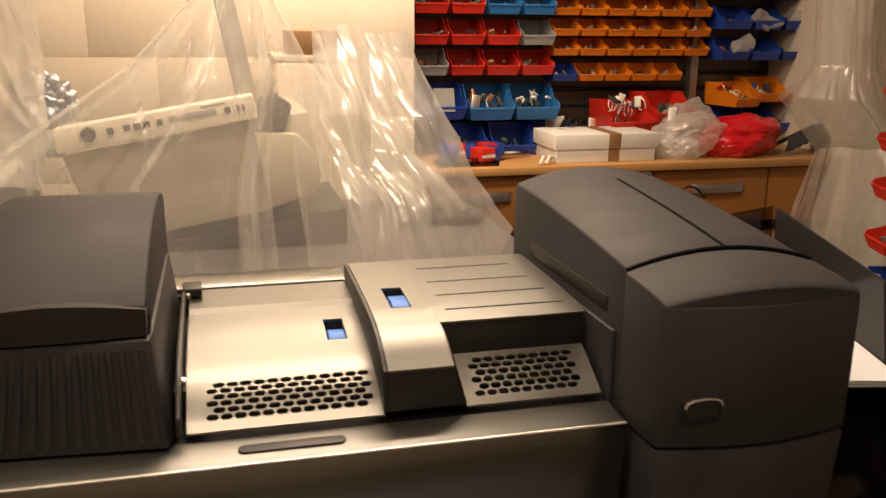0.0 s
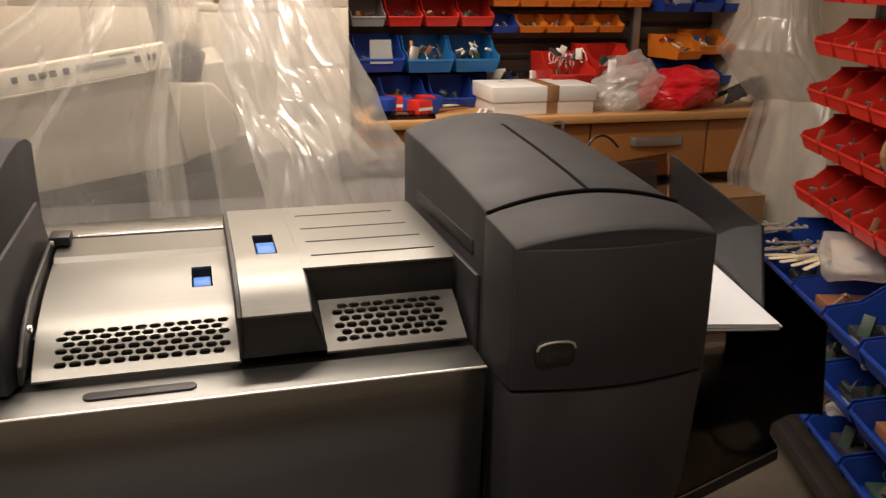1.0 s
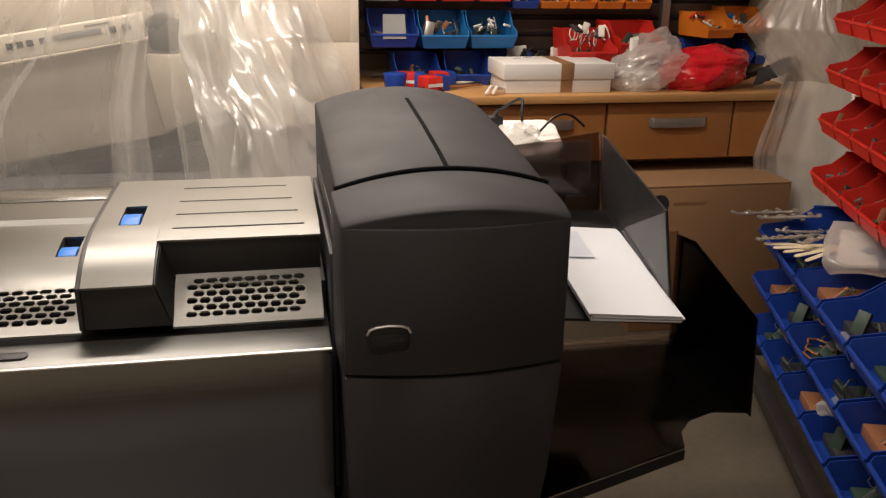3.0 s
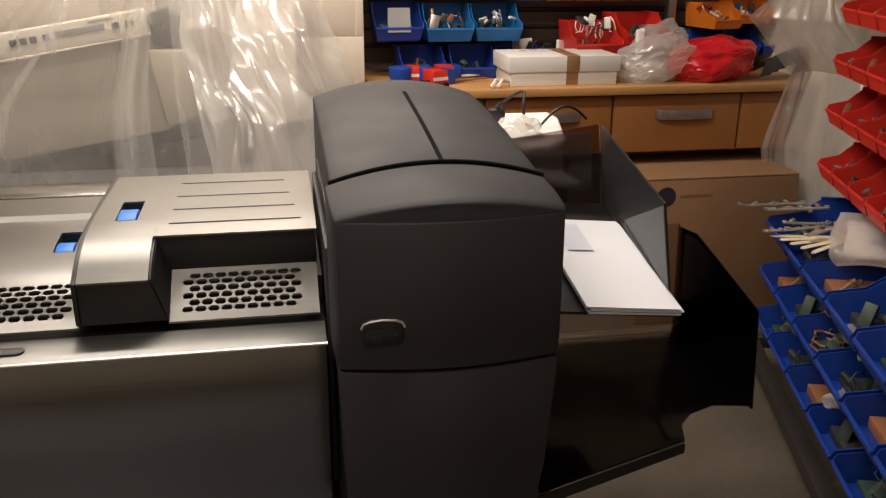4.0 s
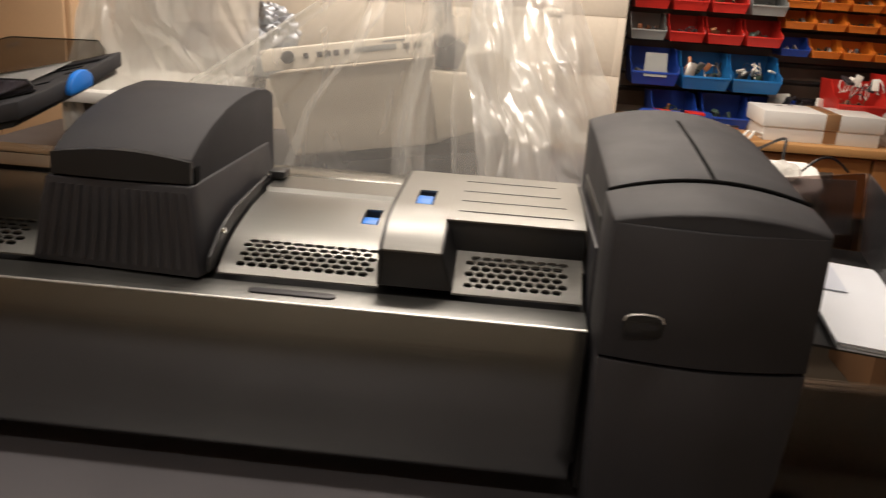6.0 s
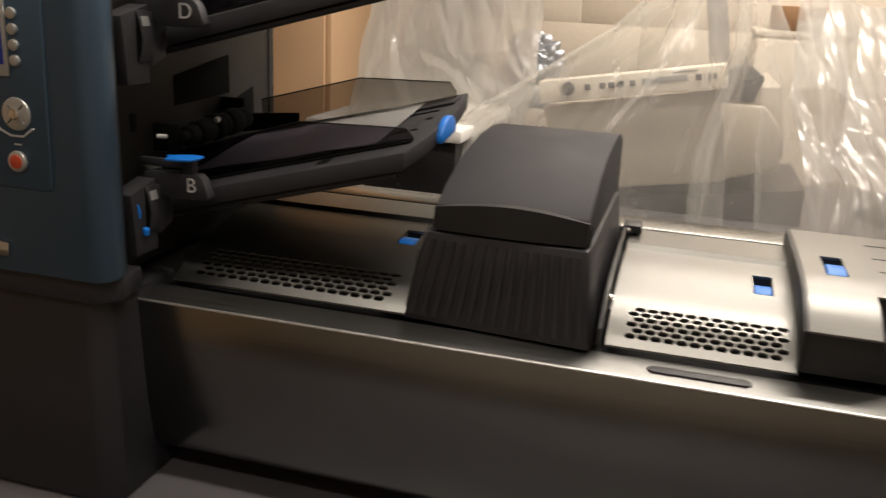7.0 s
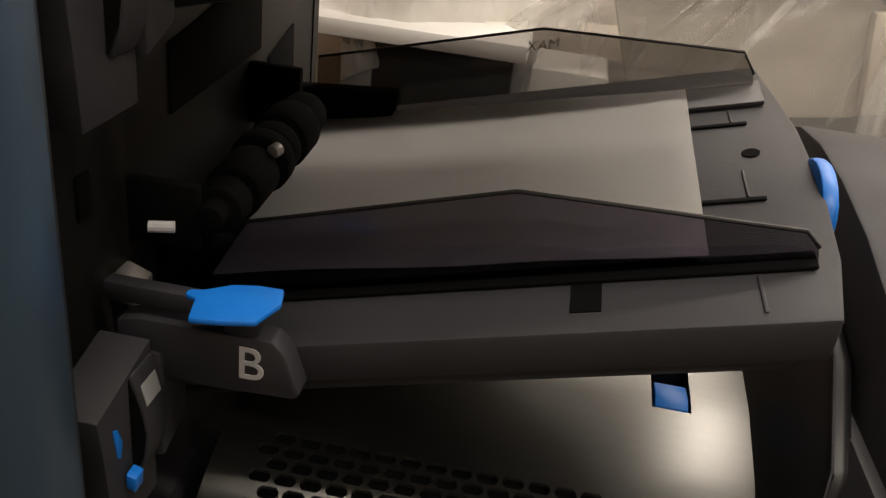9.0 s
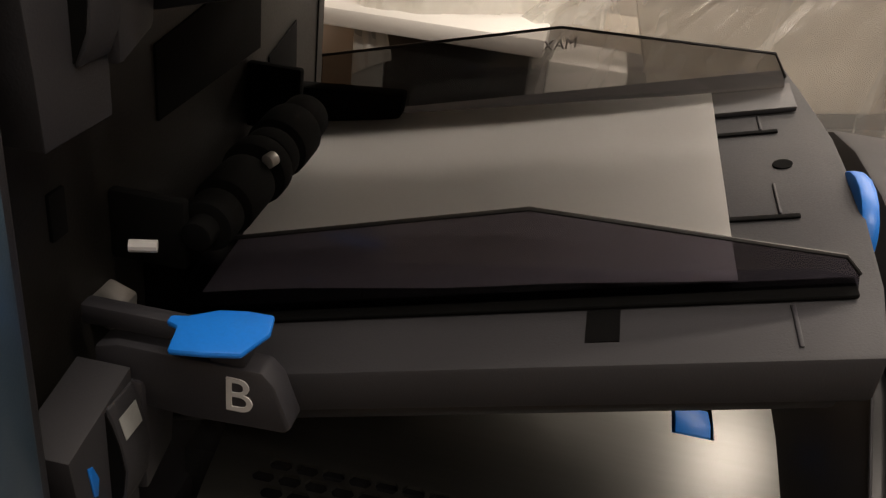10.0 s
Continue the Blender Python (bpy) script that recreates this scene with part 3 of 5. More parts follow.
part("hood_flange", prism([(0.045, 0.984), (0.05, 1.004), (0.09, 1.029), (0.15, 1.046), (0.25, 1.054), (0.36, 1.060), (0.36, 1.04), (0.2, 1.01)], "x", -0.5, -0.4945, 0.002), BLACK, hood, "black side flange")
part("hood_lever", box(-0.5005, -0.474, 0.335, 0.372, 1.049, 1.061, 0.002), BLACK, hood, "small black release lever")
# dark plate in place of a cut: the notch's shade as colour
part("hood_notch", box(-0.5225, -0.5195, 0.064, 0.085, 1.088, 1.118, 0.001), PITCH, hood, "dark plate for the shade in a hinge notch")
LEAN = Matrix(((1, 0, 0.20, -0.20 * 0.984), (0, 1, 0, 0), (0, 0, 1, 0), (0, 0, 0, 1)))
# the skirt is coloured black to hold the shade of the hood's unlit flank
part("hood_side_skirt", prism([(0.066, 0.984), (0.066, 1.05), (0.085, 1.085), (0.15, 1.118), (0.26, 1.138), (0.36, 1.138), (0.425, 1.125), (0.425, 1.02), (0.2, 1.0)], "x", -0.7470, -0.735, 0.005, LEAN), BLACK, hood, "charcoal side skirt, blackened for the shade on it")
part("skirt_joint", tube([LEAN @ Vector((-0.7475, y, z)) for y, z in ((0.068, 1.052), (0.076, 1.072), (0.087, 1.087), (0.152, 1.120), (0.26, 1.140), (0.36, 1.140))], 0.0009), CHARCOAL, hood, "thin raised joint")
for y, z in ((0.09, 1.03), (0.30, 1.062)):
    part("screw", rod((-0.492, y, z), (-0.488, y, z), 0.004, n=10), CHROME, hood, "small bright screw")


# exit unit with its arched lid
def arch(x0, x1, y, edge, crown, base, n=14, lean=0.0):
    top = [(x0 + (x1 - x0) * i / n, y - lean * math.sin(math.pi * i / n), edge + crown * (1 - (2 * i / n - 1) ** 2)) for i in range(n + 1)]
    return [(x0, y, base), *top, (x1, y, base)]


lid = part("exit_lid", loft([arch(0.009, 0.249, 0.0455, 1.1395, 0.020, 0.72), arch(0.009, 0.250, 0.10, 1.146, 0.021, 0.72), arch(0.009, 0.251, 0.20, 1.156, 0.022, 0.72), arch(0.009, 0.252, 0.33, 1.166, 0.023, 0.72),
                             arch(0.009, 0.252, 0.435, 1.170, 0.024, 0.72), arch(0.012, 0.248, 0.452, 1.163, 0.022, 0.72)], 0.003), CHARCOAL, machine, "charcoal arched lid of the exit unit")
groove = []
CROWN = [(0.042, 1.159), (0.10, 1.167), (0.20, 1.178), (0.33, 1.189), (0.435, 1.194)]
for i in range(13):
    y = 0.050 + (0.345 - 0.050) * i / 12
    z = curve_at(CROWN, y) + 0.0006
    groove.append([(0.1318, y, z - 0.004), (0.1318, y, z), (0.1370, y, z), (0.1370, y, z - 0.004)])
part("lid_groove", loft(groove), PITCH, lid, "dark centre groove")
part("lid_gap", loft([arch(0.011, 0.247, 0.0345, 1.132, 0.0195, 0.74), arch(0.011, 0.247, 0.050, 1.132, 0.0195, 0.74)]), BLACK, lid, "black joint")
part("lid_seal", tube([(0.008 + 0.243 * i / 16, 0.0422, 1.1398 + 0.020 * (1 - (2 * i / 16 - 1) ** 2)) for i in range(17)], 0.0028, 8), PITCH, lid, "black rubber seal")
part("paper_slot", box(0.0075, 0.0095, 0.09, 0.36, 1.075, 1.094, 0.0005), BLACK, lid, "black paper slot")
part("side_shelf", box(0.002, 0.0088, 0.06, 0.42, 0.75, 1.06, 0.002), CHARCOAL_DARK, lid, "dark side wall")
cap = part("front_cap", loft([arch(0.004, 0.251, 0.0385, 1.1385, 0.020, 0.9625), arch(0.004, 0.251, -0.01, 1.1345, 0.020, 0.9625, lean=0.0), arch(0.006, 0.250, -0.045, 1.129, 0.019, 0.9625, lean=0.012),
                              arch(0.008, 0.2475, -0.053, 1.1255, 0.0185, 0.9625, lean=0.016)], 0.002), CHARCOAL, machine, "charcoal front cap with a rounded top")


def bowed(x0, x1, y, z, bow, depth, n=14):
    f = [(x0 + (x1 - x0) * i / n, y - bow * math.sin(math.pi * i / n), z) for i in range(n + 1)]
    return [*f, (x1, y + depth, z), (x0, y + depth, z)]


part("front_door", loft([bowed(0.008, 0.2480, -0.0535, 0.9625, 0.017, 0.06), bowed(0.008, 0.2482, -0.0545, 1.03, 0.017, 0.06), bowed(0.008, 0.2478, -0.0538, 1.1245, 0.0165, 0.06)], 0.002), CHARCOAL_DARK, cap, "dark charcoal front face")
part("lower_front", loft([bowed(0.018, 0.226, -0.035, 0.6965, 0.014, 0.28), bowed(0.012, 0.240, -0.049, 0.82, 0.016, 0.28), bowed(0.008, 0.2482, -0.0535, 0.959, 0.017, 0.26)], 0.002), CHARCOAL_DARK, machine, "dark charcoal lower front")
badge = part("badge", prism([(0.031, 0.998), (0.034, 0.994), (0.071, 0.994), (0.075, 0.998), (0.0755, 1.016), (0.070, 1.0215), (0.053, 1.0235), (0.036, 1.0215), (0.0305, 1.016)], "y", -0.0685, -0.060, 0.001), BLACK, machine, "black name badge with a chrome rim")
part("badge_rim", tube([(0.0305, -0.069, 1.014), (0.033, -0.0692, 1.0195), (0.040, -0.0695, 1.0222), (0.053, -0.0697, 1.0235), (0.066, -0.0695, 1.0222), (0.073, -0.0692, 1.0195), (0.0755, -0.069, 1.014)], 0.0015), EDGE, badge, "chrome rim")
part("badge_face", prism([(0.034, 0.999), (0.036, 0.9965), (0.070, 0.9965), (0.0722, 0.999), (0.0722, 1.014), (0.036, 1.014), (0.034, 1.012)], "y", -0.0695, -0.0683, 0.0004), BLACK, badge)
for i, (a, b) in enumerate(((0.040, 0.046), (0.048, 0.051), (0.054, 0.058), (0.059, 0.063), (0.064, 0.068))):
    part("badge_bar", box(a, b, -0.0703, -0.0694, 1.001 if i < 2 else 1.005, 1.011, 0), CHARCOAL, badge, smooth=0)

# ---- feeder tower ----
tower = thing("feeder_tower", -1.25, 0.15, 0.695, "slate-blue document feeder tower with a control panel", "office machine")
TX = -1.088
FX = -1.070
SX = -1.120
face = [(TX - 0.42, -0.09), (FX - 0.035, -0.09), *arc(FX - 0.026, -0.064, 0.026, -85, -5, 6), (FX - 0.004, -0.046), (TX - 0.42, -0.046)]
body = part("front_housing", prism(face, "z", 1.018, 1.66, 0.003), SLATE, tower, "slate-blue moulded front")
part("side_panel", join(box(TX - 0.42, SX, -0.0455, 0.445, 1.0, 1.66, 0.004)), MATT_BLACK, tower, "black side panel with feed openings")
part("tower_base", join(prism([(TX - 0.42, -0.07), (TX - 0.03, -0.07), (TX - 0.005, -0.05), (TX - 0.012, 0.40), (TX - 0.42, 0.40)], "z", 0.6965, 0.985, 0.006),
                        prism([(TX - 0.42, -0.08), (FX - 0.028, -0.08), (FX - 0.004, -0.055), (FX - 0.01, -0.03), (TX + 0.004, 0.0), (TX - 0.42, 0.0)], "z", 0.986, 1.0165, 0.004)), CHARCOAL_DARK, tower, "dark base")
# openings and rollers on the side
part("side_bezel", prism([(TX - 0.02, -0.045), (FX - 0.006, -0.045), (FX - 0.012, -0.040), (TX + 0.004, -0.030), (SX + 0.0005, -0.012), (SX + 0.0005, -0.030), (TX - 0.02, -0.030)], "z", 1.018, 1.66, 0.002), CHARCOAL_DARK, tower, "black bezel beside the blue front")
# feed openings are flat black plates that stand for the shade inside
for dz in (0.0, 0.218):
    part("feed_opening", join(prism([(0.142, 1.205 + dz), (0.291, 1.209 + dz), (0.291, 1.267 + dz), (0.142, 1.246 + dz)], "x", SX - 0.0005, SX + 0.0015, 0.0005),
                              prism([(0.309, 1.150 + dz), (0.370, 1.150 + dz), (0.367, 1.212 + dz), (0.309, 1.198 + dz)], "x", SX - 0.0005, SX + 0.0015, 0.0005)), PITCH, tower, "black plate for the shade in a feed opening")
    part("panel_seam", box(SX - 0.0005, SX + 0.0008, 0.4225, 0.4245, 1.11 + dz, 1.32 + dz, 0), PITCH, tower, "dark seam")
    shaft = part("feed_roller", rod((-1.073, 0.085, 1.172 + dz), (-1.073, 0.262, 1.180 + dz), 0.008, bevel=0.001), PITCH, tower, "black feed roller shaft")
    for k, w, r in ((0.096, 0.018, 0.014), (0.118, 0.034, 0.0165), (0.160, 0.014, 0.019), (0.178, 0.014, 0.017), (0.197, 0.030, 0.019), (0.232, 0.022, 0.0155)):
        part("roller_tyre", rod((-1.073, k, 1.172 + dz + (k - 0.085) * 0.045), (-1.073, k + w, 1.172 + dz + (k + w - 0.085) * 0.045), r, n=24, bevel=0.0015), PITCH, shaft)
    # bright metal bits added where the dark rollers glint
    part("roller_pin", rod((-1.062, 0.152, 1.188 + dz), (-1.060, 0.158, 1.189 + dz), 0.0042, bevel=0.0008), GALV, shaft, "bright metal pin placed for a glint")
    part("roller_collar", rod((-1.073, 0.254, 1.1797 + dz), (-1.073, 0.258, 1.180 + dz), 0.0095, n=20, bevel=0.001), GALV, shaft, "thin bright collar placed for a glint")
    part("roller_bearing", box(SX, -1.082, 0.268, 0.276, 1.160 + dz, 1.205 + dz, 0.002), PITCH, tower, "black roller bearing")
    part("roller_bearing", box(SX, -1.080, 0.088, 0.095, 1.150 + dz, 1.188 + dz, 0.002), PITCH, tower, "black roller bearing")
    part("roller_arm", prism([(SX, 1.142 + dz), (-1.026, 1.160 + dz), (-1.024, 1.180 + dz), (SX, 1.172 + dz)], "y", 0.328, 0.346, 0.003), PITCH, tower, "black feed arm")
    part("pale_pin", rod((-1.094, 0.060, 1.176 + dz), (-1.082, 0.064, 1.176 + dz), 0.0030, n=10), LETTER, tower, "small pale pin")
    part("feed_ramp", prism([(SX, 1.126 + dz), (-1.106, 1.121 + dz), (-1.105, 1.134 + dz), (SX, 1.140 + dz)], "y", 0.064, 0.086, 0.002), GALV, tower, "bright bent metal ramp")
# black plate for the shade in the notch, nothing is cut
part("sensor_notch", box(SX - 0.0005, SX + 0.0018, 0.040, 0.052, 1.182, 1.205, 0.0005), PITCH, tower, "small black plate for the shade in a notch")

# control panel
cy = -0.0902
frame_outline = [(TX - 0.40, 1.128), (TX - 0.052, 1.127), (TX - 0.047, 1.132), (TX - 0.042, 1.40), (TX - 0.40, 1.40)]
part("control_fascia", prism(frame_outline, "y", cy - 0.002, cy, 0.0008), SLATE, tower, "slate-blue control panel")
part("display_rim", box(TX - 0.30, TX - 0.091, cy - 0.006, cy - 0.002, 1.258, 1.36, 0.002), SILVER_BUTTON, tower, "pale display rim")
part("display", box(TX - 0.292, TX - 0.096, cy - 0.0075, cy - 0.0058, 1.272, 1.354, 0.001), SCREEN, tower, "dark blue lit display")
for z in (1.277, 1.2945, 1.312, 1.3295):
    part("side_key", rod((TX - 0.082, cy - 0.002, z), (TX - 0.082, cy - 0.007, z), 0.0066, n=16, bevel=0.0015), SILVER_BUTTON, tower, "round silver key")
pad = part("navigation_ring", rod((TX - 0.087, cy - 0.002, 1.216), (TX - 0.087, cy - 0.006, 1.216), 0.0195, n=28, bevel=0.002), SILVER_BUTTON, tower, "silver navigation ring")
part("navigation_hub", rod((TX - 0.087, cy - 0.006, 1.216), (TX - 0.087, cy - 0.0085, 1.216), 0.0065, n=16, bevel=0.001), CHROME, pad)
for a in (45, 135, 225, 315):
    c, s = math.cos(radians(a)), math.sin(radians(a))
    part("ring_notch", rod((TX - 0.087 + 0.008 * c, cy - 0.0062, 1.216 + 0.008 * s), (TX - 0.087 + 0.016 * c, cy - 0.0062, 1.216 + 0.016 * s), 0.0008, n=6), BLACK, pad)
for x in (-0.090, -0.137):
    key = part("round_key", rod((TX + x, cy - 0.002, 1.160), (TX + x, cy - 0.008, 1.160), 0.0128, n=20, bevel=0.002), SILVER_BUTTON, tower, "round silver key")
    if x > -0.1:
        part("key_cap", rod((TX + x, cy - 0.008, 1.160), (TX + x, cy - 0.0092, 1.160), 0.0085, n=16, bevel=0.0005), RED_PART, key, "red stop key")
    part("key_caption", box(TX + x - 0.005, TX + x + 0.005, cy - 0.0028, cy - 0.0019, 1.179, 1.1808, 0), LETTER, tower, smooth=0)
for x, z in ((-0.137, 1.226), (-0.185, 1.216), (-0.185, 1.160)):
    part("small_key", rod((TX + x, cy - 0.002, z), (TX + x, cy - 0.006, z), 0.0055, n=14, bevel=0.001), SILVER_BUTTON, tower, "small silver key")
part("fascia_line", tube([(TX - 0.2, cy - 0.0035, 1.205), (TX - 0.122, cy - 0.0035, 1.205), (TX - 0.112, cy - 0.0035, 1.196), (TX - 0.098, cy - 0.0035, 1.190), (TX - 0.08, cy - 0.0035, 1.190), (TX - 0.066, cy - 0.0035, 1.200)], 0.0014), LETTER, tower, "pale outline")
part("tower_badge", prism([(TX - 0.165, 1.036), (TX - 0.117, 1.040), (TX - 0.115, 1.057), (TX - 0.165, 1.062)], "y", cy - 0.006, cy + 0.002, 0.0015), CHROME, tower, "chrome badge")


def feed_tray(dz, mark):
    """A sloping insert tray with two smoked guides, its bracket, latch and touch points."""
    tray = thing("insert_tray", -0.9, 0.2, 1.16 + dz, "black sloping insert tray lettered " + mark + " on the feeder tower", "paper tray", "insert trays")
    skew = Matrix(((1, 0, 0, -0.755), (0, 1, 0, 0.07), (0.272, 0.14, 1, 1.186 + dz), (0, 0, 0, 1)))
    right = [(0.0, 0.0), (0.008, 0.05), (0.012, 0.12), (0.010, 0.20), (0.002, 0.27), (-0.004, 0.312)]
    slab = part("tray_bed", prism([(-0.360, 0.0), *right, (-0.360, 0.312)], "z", -0.024, 0, 0.0025, skew), CHARCOAL, tray, "charcoal tray bed")
    part("tray_underside", prism([(-0.333, 0.004), (-0.01, 0.006), (-0.006, 0.3), (-0.333, 0.3)], "z", -0.034, -0.0242, 0.004, skew), BLACK, tray)
    # thin black strips draw the dark shade lines at the bed's steps
    for y in (0.112, 0.212):
        part("tray_ridge", prism([(-0.33, y), (-0.02, y), (-0.02, y + 0.004), (-0.33, y + 0.004)], "z", 0.0002, 0.0016, 0.0005, skew), PITCH, slab)
    for x0, x1, y0, y1 in ((-0.034, -0.032, 0.008, 0.038), (-0.030, -0.0285, 0.118, 0.150), (-0.03, -0.0285, 0.218, 0.238)):
        part("ledge", box(x0, x1, y0, y1, 0.0002, 0.0009, 0.0003, skew), CHARCOAL_DARK, slab)
    # both holes are black pieces on the bed, coloured as their shade
    part("square_hole", box(-0.125, -0.1095, 0.016, 0.0395, -0.006, 0.0007, 0, skew), PITCH, slab, "black block for the shade in the square latch hole")
    hole = rod((-0.022, 0.172, -0.004), (-0.022, 0.172, 0.0008), 0.0055, n=18)
    hole.transform(skew)
    part("round_hole", hole, PITCH, slab, "black disc for the shade in a round hole")
    g1 = [(-0.364, 0.0006), (-0.004, 0.0006), (-0.006, 0.009), (-0.014, 0.018), (-0.162, 0.054), (-0.364, 0.047)]
    part("front_guide", join(prism(g1, "y", 0.047, 0.0495, 0.0005, skew)), SMOKE_GUIDE, tray, "smoked plastic front guide")
    part("front_guide_foot", box(-0.362, -0.005, 0.040, 0.055, 0.0004, 0.003, 0.001, skew), PITCH, tray)
    part("front_guide_rim", tube([skew @ Vector(p) for p in ((-0.364, 0.0482, 0.0475), (-0.162, 0.0482, 0.0545), (-0.014, 0.0482, 0.0185), (-0.0055, 0.0482, 0.0085))], 0.0012), BLACK, tray, "dark rim")
    g2 = [(-0.335, 0.0006), (-0.010, 0.0006), (-0.012, 0.012), (-0.022, 0.028), (-0.166, 0.063), (-0.335, 0.0625)]
    back = part("rear_guide", prism(g2, "y", 0.270, 0.2725, 0.0005, skew), SMOKE_LIGHT, tray, "smoked plastic rear guide")
    part("rear_guide_foot", box(-0.335, -0.006, 0.240, 0.278, 0.0004, 0.004, 0.001, skew), CHARCOAL_DARK, tray)
    part("rear_guide_rim", tube([skew @ Vector(p) for p in ((-0.335, 0.271, 0.063), (-0.166, 0.271, 0.0635), (-0.022, 0.271, 0.0285), (-0.0115, 0.271, 0.011))], 0.0011), BLACK, tray, "dark rim")
    letters("MAX", 0.011, LETTER, skew @ pose(-0.165, 0.2735, 0.050, 90, 0, 180), back, "level_mark", "pale level mark")
    disc = [(0.205 + 0.034 * math.cos(radians(a)), 1.193 + 0.022 * math.sin(radians(a)) + 0.0045 * math.cos(radians(a))) for a in range(-20, 201, 20)]
    part("touch_point", prism(disc, "x", -0.7465, -0.736, 0.003, Matrix.Translation((0, 0, dz))), BLUE, tray, "blue rounded touch point")
    # bracket with its letter, the latch block and a blue thumb tab
    bracket = part("bracket", prism([(-1.104, 1.131), (-1.092, 1.1345), (-1.022, 1.1345), (-1.0155, 1.128), (-1.007, 1.106), (-1.010, 1.102), (-1.060, 1.100), (-1.104, 1.104)], "y", 0.040, 0.056, 0.002, Matrix.Translation((0, 0, dz))), CHARCOAL_DARK, tray, "black lettered bracket")
    letters(mark, 0.027, LETTER, pose(-1.033, 0.0394, 1.119 + dz, 90, 0, 0), bracket, "tray_letter", "pale tray letter")
    part("thumb_tab", prism([(-1.064, 0.034), (-1.058, 0.032), (-1.054, 0.014), (-1.040, 0.0165), (-1.024, 0.021), (-1.018, 0.040), (-1.021, 0.054), (-1.034, 0.0535), (-1.046, 0.050), (-1.057, 0.041), (-1.064, 0.039)], "z", 1.1545 + dz, 1.158 + dz, 0.0014), BLUE, tray, "blue thumb tab")
    part("tab_post", join(box(-1.048, -1.030, 0.041, 0.053, 1.134 + dz, 1.1545 + dz, 0.002), box(-1.112, -1.047, 0.044, 0.054, 1.139 + dz, 1.150 + dz, 0.002)), CHARCOAL_DARK, tray)
    up = Matrix.Translation((-0.006, 0, dz))
    latch = part("latch_frame", prism([(-0.016, 1.112), (0.038, 1.125), (0.038, 1.03), (-0.008, 1.03), (-0.010, 1.06), (-0.013, 1.09)], "x", -1.1055, -1.0785, 0.0008, up), CHARCOAL, tray, "charcoal latch frame")
    bulge = [(-1.0784, 1.1185), (-1.0770, 1.118), (-1.0745, 1.111), (-1.0715, 1.099), (-1.0695, 1.084), (-1.0715, 1.068), (-1.0765, 1.056), (-1.0784, 1.055)]
    part("latch_drum", prism(bulge, "y", 0.014, 0.036, 0.0012, up), CHARCOAL, latch, "rounded latch drum")
    # black plate over the drum's end draws the shade of its hollow
    part("drum_face", prism([(x - 0.0012 if x > -1.078 else x, z * 0.94 + 1.086 * 0.06) for x, z in bulge], "y", 0.0132, 0.0142, 0, up), PITCH, latch, "black plate for the shade in the hollow drum")
    part("latch_stem", prism([(0.037, 1.05), (0.066, 1.06), (0.072, 1.10), (0.037, 1.118)], "x", -1.0835, -1.073, 0.003, up), CHARCOAL_DARK, latch)
    if mark == "B":
        part("latch_tab", prism([(-0.004, 1.099), (0.000, 1.097), (0.004, 1.087), (0.002, 1.078), (-0.001, 1.080)], "x", -1.0786, -1.0778, 0.0003, up), BLUE, latch, "blue latch strip")
        part("latch_tab", prism([(-1.0776, 1.066), (-1.0722, 1.064), (-1.0730, 1.055), (-1.0776, 1.057)], "y", 0.004, 0.0125, 0.0006, up), BLUE, latch, "blue latch tab")
    part("latch_label", sheet([(-1.0798, 0.017, 1.1115 + dz), (-1.0798, 0.032, 1.1115 + dz), (-1.0770, 0.032, 1.1000 + dz), (-1.0770, 0.017, 1.1000 + dz)], 0.0003), GREY_BIN, latch, "pale paper label", smooth=0)
    return skew


SKEW = feed_tray(0.0, "B")
feed_tray(0.218, "D")
# insert sheet lying in the tray, curling up towards the rollers
bm = bmesh.new()
rows = []
for i in range(17):
    u = i / 16
    rows.append([bm.verts.new(SKEW @ Vector((-0.332 + 0.275 * u, 0.0515 + 0.2155 * j / 8, 0.0055 + 0.009 * (1 - u) ** 2 + 0.003 * math.sin(3.0 * u) + 0.002 * noise.noise(Vector((u * 3, j / 3, 0)))))) for j in range(9)])
for a, b in zip(rows, rows[1:]):
    for j in range(8):
        bm.faces.new((a[j], a[j + 1], b[j + 1], b[j]))
bmesh.ops.solidify(bm, geom=bm.faces[:], thickness=0.0012)
solo("insert_sheet", bm, PAPER, "white paper insert lying in the black tray", "paper")

# ---- envelope stacker ----
GLASSINE = material("glassine_window", (0.66, 0.70, 0.80), 0.3, 0, 0.03, 20, 0.02, 300)
stack = thing("envelope_stacker", 0.4, 0.2, 0.72, "smoked acrylic envelope stacker beside the machine", "paper tray")
part("side_guard", sheet([(0.442, 0.128, 1.073), (0.458, 0.124, 0.955), (0.466, 0.405, 0.985), (0.453, 0.40, 1.122)], 0.003), SMOKE_HAZE, stack, "smoked side guard")
part("rear_guard", sheet([(0.254, 0.42, 1.095), (0.300, 0.42, 1.098), (0.453, 0.405, 1.122), (0.466, 0.41, 0.985), (0.254, 0.425, 0.985)], 0.003), SMOKE_DARK, stack, "smoked rear guard")
part("guard_corner", rod((0.4425, 0.126, 1.074), (0.4585, 0.122, 0.953), 0.0022, n=8), BLACK, stack, "dark rounded edge")
part("envelope_shelf", sheet([(0.255, 0.10, 0.944), (0.462, 0.095, 0.925), (0.466, 0.40, 0.990), (0.255, 0.40, 1.0)], 0.004), BLACK, stack, "black envelope shelf")
